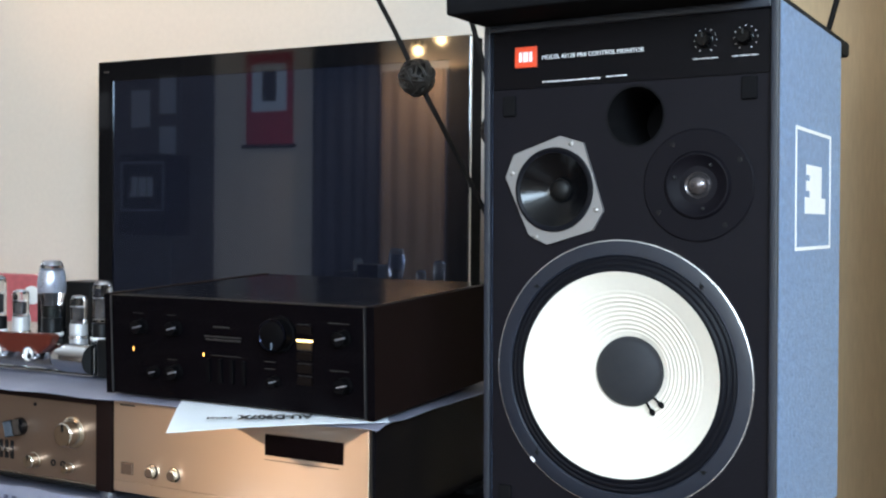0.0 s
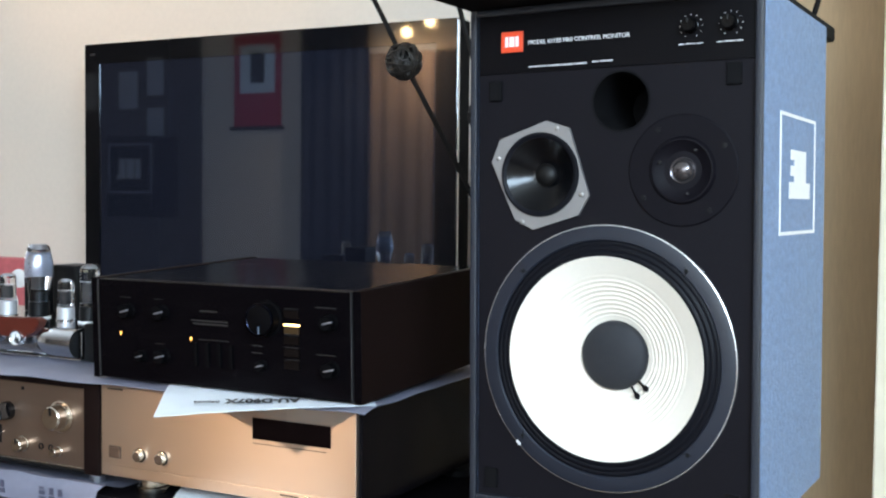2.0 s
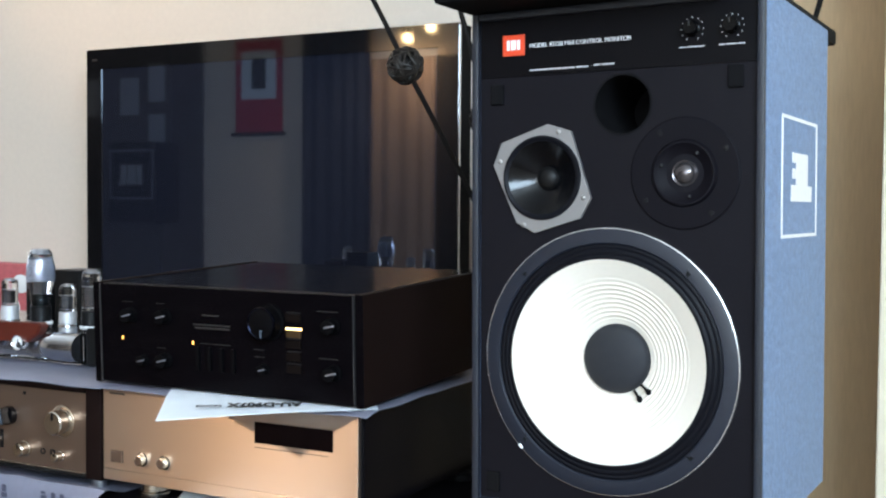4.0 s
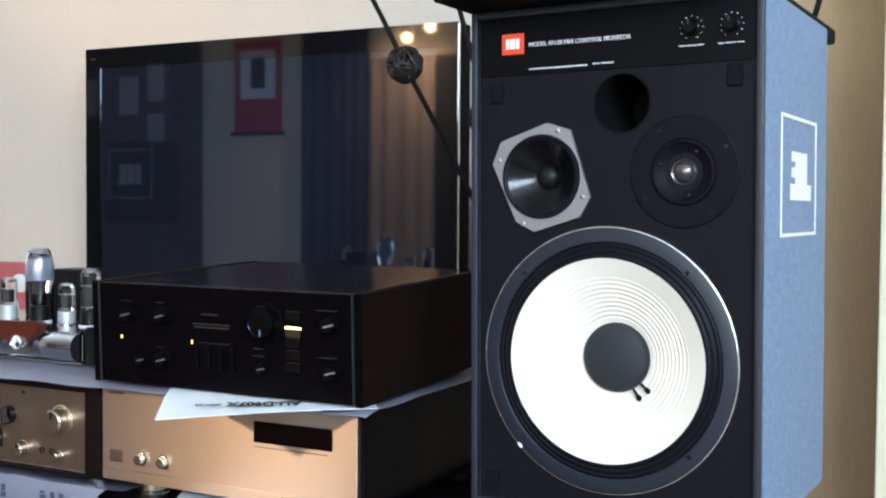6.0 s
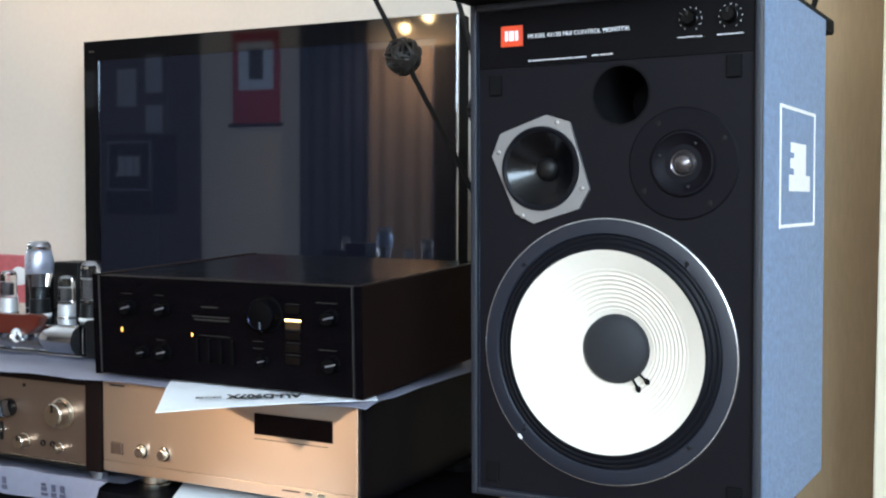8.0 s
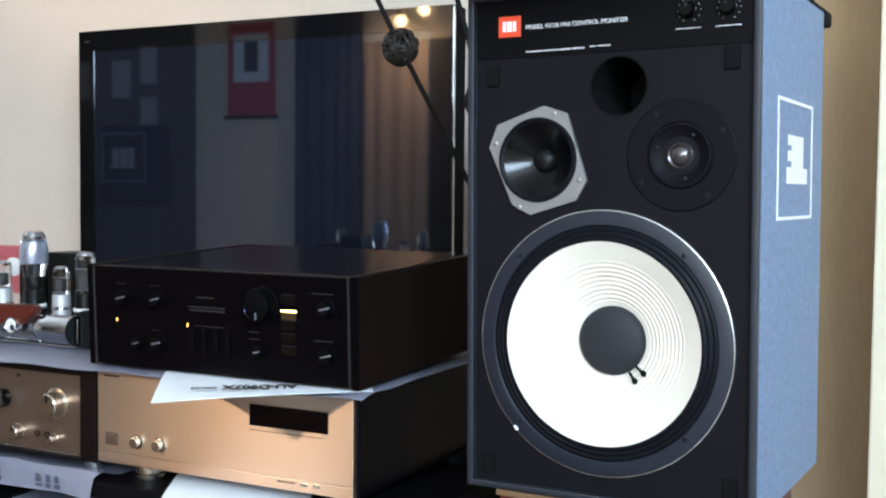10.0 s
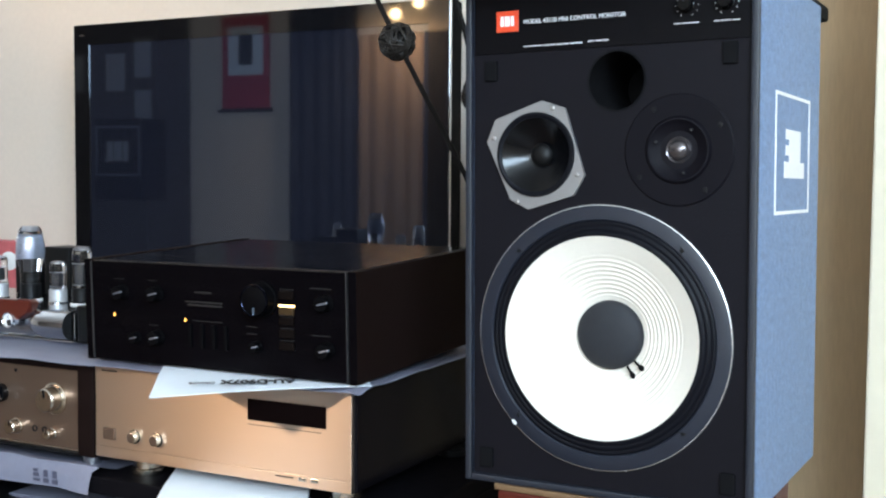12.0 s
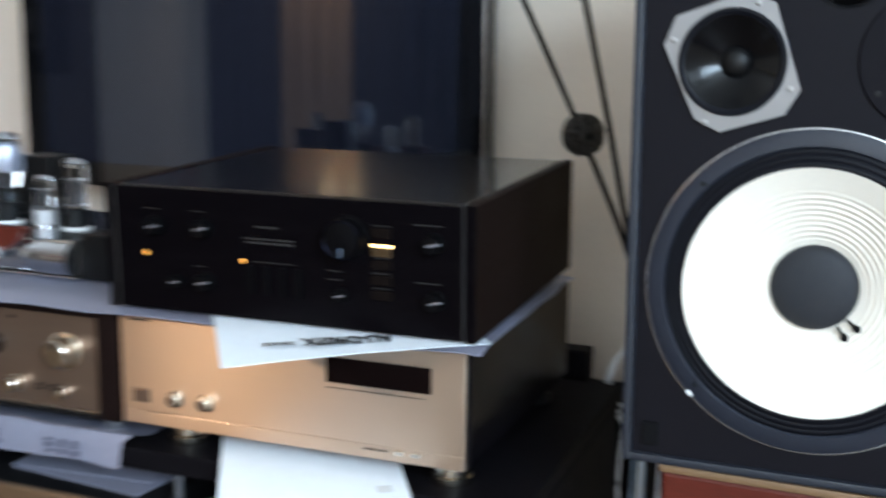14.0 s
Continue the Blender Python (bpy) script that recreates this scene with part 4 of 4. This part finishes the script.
# red and white packet behind the valves
pk = thing("packet", pose(-2.505, 2.238, 0.5805), "red and white cardboard packet behind the valve amplifier", "packet")
part("carton", box((-0.19, 0.0, 0.0), (0.135, 0.05, 0.250), 0.002), REDPACK, pk)
for x, z, rx, rz in ((-0.07, 0.205, 0.026, 0.030), (0.075, 0.195, 0.034, 0.026), (0.055, 0.125, 0.016, 0.030), (-0.13, 0.13, 0.018, 0.022)):
    d = part("white_blot", lathe([(1.0, 0.0), (0.96, 0.0008), (0, 0.0008)], 24), WHITEINK, pk)
    d.matrix_local = pose(x, 0.0002, z, 90) @ Matrix.Diagonal((rx, rz, 1.0, 1.0))


# wrapping strip hanging over the rack's front under the preamplifier
hs = thing("printed_strip", pose(-1.47, 1.292, 0.5535), "pale printed wrapping strip hanging over the shelf edge", "strip")
bm = bmesh.new()
N = 48
rows = []
for j, (y, z) in enumerate(((0.14, 0.0005), (0.045, 0.0008), (0.026, 0.006), (0.012, 0.0125), (0.004, 0.012), (-0.001, 0.004), (-0.004, -0.008), (-0.006, -0.018), (-0.007, -0.026))):
    rows.append([bm.verts.new((-0.33 + (0.585 + 0.008 * (j < 5)) * i / N, y - 0.0016 * math.sin(i * 0.8 + j) * (j > 3), z - 0.0016 * math.sin(i * 0.42) * (j > 6) + 0.0012 * math.sin(i * 0.6) * (j in (3, 4)))) for i in range(N + 1)])
for a, b in zip(rows, rows[1:]):
    for k in range(N):
        bm.faces.new((a[k], a[k + 1], b[k + 1], b[k]))
part("strip_sheet", bm, PLASTICBAG, hs)
STRIPINK = mat("faded_blue_ink", (0.065, 0.065, 0.10), 0.7)
for gx in (-0.232, -0.107, 0.018, 0.143):
    for n, (w, h, dz) in enumerate(((0.014, 0.004, 0.0), (0.011, 0.006, 0.007), (0.009, 0.004, 0.015))):
        part("print_mark", box((gx, -0.0088, -0.019 + dz), (gx + w, -0.0080, -0.019 + dz + h)), STRIPINK, hs)
    for n in range(2):
        part("print_mark", box((gx + 0.021 + n * 0.018, -0.0088, -0.020), (gx + 0.032 + n * 0.018, -0.0080, -0.013)), STRIPINK, hs)
        part("print_mark", box((gx + 0.022 + n * 0.018, -0.0088, -0.011), (gx + 0.030 + n * 0.018, -0.0080, 0.000)), STRIPINK, hs)

# white booklet under the gold amplifier
bk = thing("booklet", pose(-0.811, 1.257, 0.5525, 0, 0, 30.0), "white booklet lying under the gold amplifier", "booklet")
for nm, dz, th in (("page_block", 0.0, 0.006), ("cover", 0.0064, 0.001)):
    bm = box((-0.21, 0.0, dz), (0.0, 0.297, dz + th))
    bmesh.ops.subdivide_edges(bm, edges=[e for e in bm.edges if e.calc_length() > 0.05], cuts=11, use_grid_fill=True)
    for v in bm.verts:
        over = max(0.0, 0.028 - (v.co.y * 0.866 + v.co.x * 0.5))
        v.co.z -= 1.9 * over ** 2
    part(nm, bm, PAPER, bk)
part("print_mark", box((-0.035, 0.03, 0.0075), (-0.018, 0.05, 0.0077)), mat("pale_print", (0.6, 0.63, 0.65), 0.7), bk)

# disc player on the lower shelf
DISCGOLD = mat("warm_gold_panel", (0.29, 0.185, 0.112), 0.36, metal=0.75, vary=0.06, scale=60, stretch=(0.6, 6, 10), bump=0.02, bscale=200)
dp = thing("disc_player", pose(-1.375, 1.25, 0.3855), "champagne gold disc player with papers on top", "disc player")
part("body", box((-0.225, 0.008, 0.012), (0.223, 0.30, 0.110), 0.003), BLKPLASTIC, dp)
part("front_panel", box((-0.225, -0.004, 0.012), (0.225, 0.0075, 0.112), 0.002), DISCGOLD, dp, "champagne gold front panel")
part("tray", box((-0.056, -0.006, 0.078), (0.085, 0.0, 0.094), 0.001), DISCGOLD, dp, "disc tray front")
# highlight along the polished tray chamfer, painted as a pale matt colour
TRAYGLINT = mat("painted_bevel_glint", (0.62, 0.52, 0.40), 0.5, vary=0.1)
part("tray_line", box((-0.0600, -0.0048, 0.0778), (-0.0572, -0.0035, 0.0950)), TRAYGLINT, dp)
part("tray_line", box((-0.060, -0.0048, 0.0752), (0.088, -0.0035, 0.0775)), TRAYGLINT, dp)
d = part("emblem_plate", lathe([(0.034, 0.0), (0.034, 0.003), (0.030, 0.004), (0, 0.004)], 40), GLOSSBLK, dp, "oval black plate")
d.matrix_local = pose(0.004, -0.004, 0.062, 90) @ Matrix.Diagonal((1.0, 0.42, 1.0, 1.0))
d = part("emblem_ring", lathe([(0.0345, 0.0), (0.0365, 0.0), (0.0365, 0.0036), (0.0345, 0.0036)], 40), GOLDPOL, dp)
d.matrix_local = pose(0.004, -0.0045, 0.062, 90) @ Matrix.Diagonal((1.0, 0.44, 1.0, 1.0))
for x in (-0.095, -0.080):
    d = part("button", lathe([(0.0035, 0), (0.0035, 0.003), (0, 0.0034)], 16), GOLDPOL, dp)
    d.matrix_local = pose(x, -0.004, 0.075, 90)
for n in range(6):
    d = part("button", lathe([(0.0026, 0), (0.0026, 0.0024), (0, 0.0028)], 14), GOLDPOL, dp)
    d.matrix_local = pose(0.062 + 0.0125 * n, -0.004, 0.071, 90)
for x in (-0.19, 0.19):
    for y in (0.03, 0.27):
        part("foot", lathe([(0, 0), (0.018, 0), (0.018, 0.012), (0, 0.012)], 20, pose(x, y, 0)), BLKPLASTIC, dp)
for n, (x, y, a) in enumerate(((-1.285, 1.35, -6), (-1.30, 1.37, 4))):
    solid("paper_sheet", box((-0.105, -0.06, 0.0), (0.105, 0.09, 0.0012)), PLASTICBAG, "pale sheet of paper lying on the disc player", "paper", m=pose(x, y, 0.4965 + 0.0022 * n, 0, 0, a))
solid("green_case", box((-1.128, 1.262, 0.3855), (-1.045, 1.345, 0.485), 0.006), GREEN, "small green plastic case on the lower shelf", "case")


# stems with woven balls
def ball(parent, centre, r, seed):
    rnd = random.Random(seed)
    ob = part("woven_ball", bmesh.new(), RATTAN, parent, "ball woven of dark rattan")
    bm = bmesh.new()
    for n in range(26):
        ax = Vector((rnd.gauss(0, 1), rnd.gauss(0, 1), rnd.gauss(0, 1))).normalized()
        q = ax.to_track_quat("Z", "Y")
        rr, off = r * rnd.uniform(0.92, 1.02), r * rnd.uniform(-0.45, 0.45)
        cr = math.sqrt(max(0.0, rr * rr - off * off))
        tube([q @ Vector((cr * math.cos(k * math.pi / 14), cr * math.sin(k * math.pi / 14), off)) for k in range(29)], 0.0021 * rnd.uniform(0.7, 1.2), 5, bm)
    ob.data = mesh_of("woven_ball", bm, RATTAN)
    ob.location = centre
    tagged(ob, kind="stuff")
    part("core", lathe([(r * 0.72 * math.cos(a), r * 0.72 * math.sin(a)) for a in [-math.pi / 2 + k * math.pi / 12 for k in range(13)]], 20), CORD, ob)


def stem(pts, balls, seed):
    s = thing("decorative_stem", Matrix(), "thin dark stem with woven rattan balls leaning by the wall", "ornament", "decorative stems")
    part("rod", tube(curve_points(pts), 0.0042), CORD, s)
    for n, c in enumerate(balls):
        ball(s, c, 0.0285, seed + n)


stem([(-1.13, 1.58, 1.68), (-0.930, 1.60, 1.337), (-0.866, 1.603, 1.221), (-0.803, 1.655, 1.07), (-0.748, 1.70, 0.930), (-0.680, 1.71, 0.77), (-0.63, 1.72, 0.60), (-0.60, 1.72, 0.0)], [(-0.866, 1.603, 1.221), (-0.746, 1.70, 0.930)], 5)
stem([(-0.90, 1.62, 1.68), (-0.790, 1.65, 1.30), (-0.748, 1.66, 1.139), (-0.683, 1.66, 0.86), (-0.64, 1.67, 0.60), (-0.61, 1.68, 0.0)], [(-0.748, 1.66, 1.139)], 15)
stem([(-0.18, 1.75, 1.62), (-0.258, 1.75, 1.305), (-0.285, 1.75, 1.20), (-0.30, 1.74, 0.95)], [], 25)


# cables hanging in a loose bundle behind the loudspeaker
PALEBLUE = mat("pale_blue_cable", (0.30, 0.40, 0.52), 0.4, vary=0.15)
rnd = random.Random(9)
for n in range(8):
    x = -0.703 + 0.0105 * n + rnd.uniform(-0.002, 0.002)
    y = 1.86 + rnd.uniform(-0.02, 0.015)
    sway = rnd.uniform(-0.008, 0.008)
    pts = ((-0.52 + 0.01 * n, 1.62, 0.80), (x + 0.05, y - 0.06, 0.70), (x + 0.012, y, 0.55), (x + sway, y, 0.40), (x + sway * 0.3, y, 0.22), (x - 0.01, y + 0.01, 0.004))
    solid("speaker_cable", tube(curve_points(pts, 10), rnd.choice((0.0018, 0.0022, 0.0027)), 7), (CABLE, PALEBLUE, CABLE)[n % 3], "thin pale loudspeaker cable hanging behind the cabinet", "cable", group="speaker cables")
for dx, dz in ((0.0, 0.0), (0.0055, 0.003), (0.010, 0.012)):
    pts = ((-0.62, 1.80, 0.66), (-0.690 + dx, 1.86, 0.605 + dz), (-0.722 + dx, 1.87, 0.575 + dz), (-0.736 + dx, 1.87, 0.543 + dz), (-0.740 + dx, 1.87, 0.520 + dz), (-0.732 + dx, 1.87, 0.498 + dz), (-0.720 + dx, 1.87, 0.481 + dz), (-0.68, 1.87, 0.44), (-0.64, 1.87, 0.40))
    solid("speaker_cable", tube(curve_points(pts, 8), 0.0018, 7), CABLE, "white loudspeaker cable looped beside the bench", "cable", group="speaker cables")


# across the room, seen in the television
def hung(name, x0, x1, y, z0, z1, folds, material, label):
    bm = bmesh.new()
    n = folds * 8
    rows = [[bm.verts.new((x0 + (x1 - x0) * i / n, y + 0.007 * math.sin(2 * math.pi * i / 8 + 0.8 * math.sin(i * 0.21)), z)) for i in range(n + 1)] for z in (z0, z1)]
    for k in range(n):
        bm.faces.new((rows[0][k], rows[0][k + 1], rows[1][k + 1], rows[1][k]))
    ob = solid(name, bm, material, label, "curtain", smooth=60)
    ob.modifiers.new("thick", "SOLIDIFY").thickness = 0.004


hung("curtain", -4.94, -4.33, -2.922, 0.002, 2.45, 5, CURTDARK, "dark blue curtain hanging on the far wall")
hung("curtain", -4.32, -3.775, -2.922, 0.002, 2.10, 4, CURTBROWN, "brown curtain lit by warm lamps")
hung("curtain", -3.765, -2.6, -2.922, 0.002, 2.10, 7, CURTDARK, "dark blue curtain hanging on the far wall")
sc = thing("hanging_scroll", pose(-5.41, -2.994, 1.57), "hanging scroll with white paper and red silk ends", "scroll")
part("silk", box((-0.23, 0, 0.0), (0.23, 0.006, 0.75)), SCROLLRED, sc, "red silk mount")
part("paper", box((-0.17, 0.0062, 0.28), (0.17, 0.009, 0.66)), PAPER, sc)
part("print_mark", box((-0.06, 0.0092, 0.36), (0.07, 0.0105, 0.60), 0.01), GREYINK, sc)
part("roller", lathe([(0.016, -0.26), (0.016, 0.26)], 16, pose(0, 0.012, 0.0, 0, 90)), CABINET, sc)
PANE = mat("pane_grey", (0.3, 0.3, 0.32), 0.5)
cb = thing("tall_cabinet", pose(-6.60, -2.992, 0.0), "tall dark cabinet with pale door panes", "cabinet")
part("body", box((-0.65, 0.0, 0.0), (0.63, 0.4, 2.35), 0.004), CABINET, cb)
for z in (0.62, 1.02, 1.42, 1.82):
    part("pane", box((0.40, 0.4005, z), (0.57, 0.404, z + 0.30)), PANE, cb)
for x in (-0.33, 0.10):
    part("pane", box((x, 0.4005, 1.72), (x + 0.20, 0.404, 2.02)), PANE, cb)
ls = thing("loudspeaker", pose(-6.115, -2.442, 0.85), "grey loudspeaker with a white outline mark across the room", "loudspeaker")
part("cabinet", box((-0.24, -0.14, 0.0), (0.24, 0.14, 0.63), 0.004), BAFFLE, ls)
bm = bmesh.new()
for lo, hi in (((-0.22, 0.1405, 0.19), (0.22, 0.143, 0.20)), ((-0.22, 0.1405, 0.56), (0.22, 0.143, 0.57)), ((-0.22, 0.1405, 0.20), (-0.21, 0.143, 0.56)), ((0.21, 0.1405, 0.20), (0.22, 0.143, 0.56))):
    box(lo, hi, bm=bm)
part("emblem_frame", bm, PANE, ls)
for x0, x1, z0 in ((0.055, 0.11, 0.30), (-0.035, 0.045, 0.30), (-0.11, -0.045, 0.30)):
    part("emblem_mark", box((x0, 0.1405, z0), (x1, 0.143, 0.455)), PANE, ls)
part("emblem_mark", box((-0.13, 0.1405, 0.29), (-0.112, 0.143, 0.33)), PANE, ls)
solid("loudspeaker_stand", box((-6.395, -2.562, 0.0), (-5.835, -2.322, 0.85), 0.004), CABINET, "dark stand under the far loudspeaker", "stand")
for lx, ly, lz in ((-3.835, -2.612, 2.194), (-3.65, -2.612, 2.26)):
    sl = thing("ceiling_spotlight", pose(lx, ly, lz), "small warm ceiling spotlight", "spotlight", "ceiling spotlights")
    part("stem", lathe([(0.008, 0.06), (0.008, 2.5 - lz), (0, 2.5 - lz)], 12), BLKPLASTIC, sl)
    part("housing", lathe([(0.03, 0.02), (0.035, 0.06), (0.02, 0.065), (0, 0.065)], 24), BLKPLASTIC, sl)
    part("bulb", lathe([(0.034 * math.cos(a), 0.034 * math.sin(a) - 0.01) for a in [-math.pi / 2 + k * math.pi / 10 for k in range(11)]], 20), FILAMENT, sl, "glowing warm bulb")


# leaflet lettering
lettering("leaflet_lettering", "AU-D907X", 0.0212, BLACKINK, lf, pose(-0.189, -0.059, 0.0052) @ Matrix.Diagonal((1.0, 1.95, 1.0, 1.0)), 0.0002, bold=0.0008)
lettering("leaflet_lettering", "DECADE", 0.0088, GREYINK, lf, pose(-0.082, -0.051, 0.0045) @ Matrix.Diagonal((1.0, 1.8, 1.0, 1.0)), 0.0002, bold=0.0002)
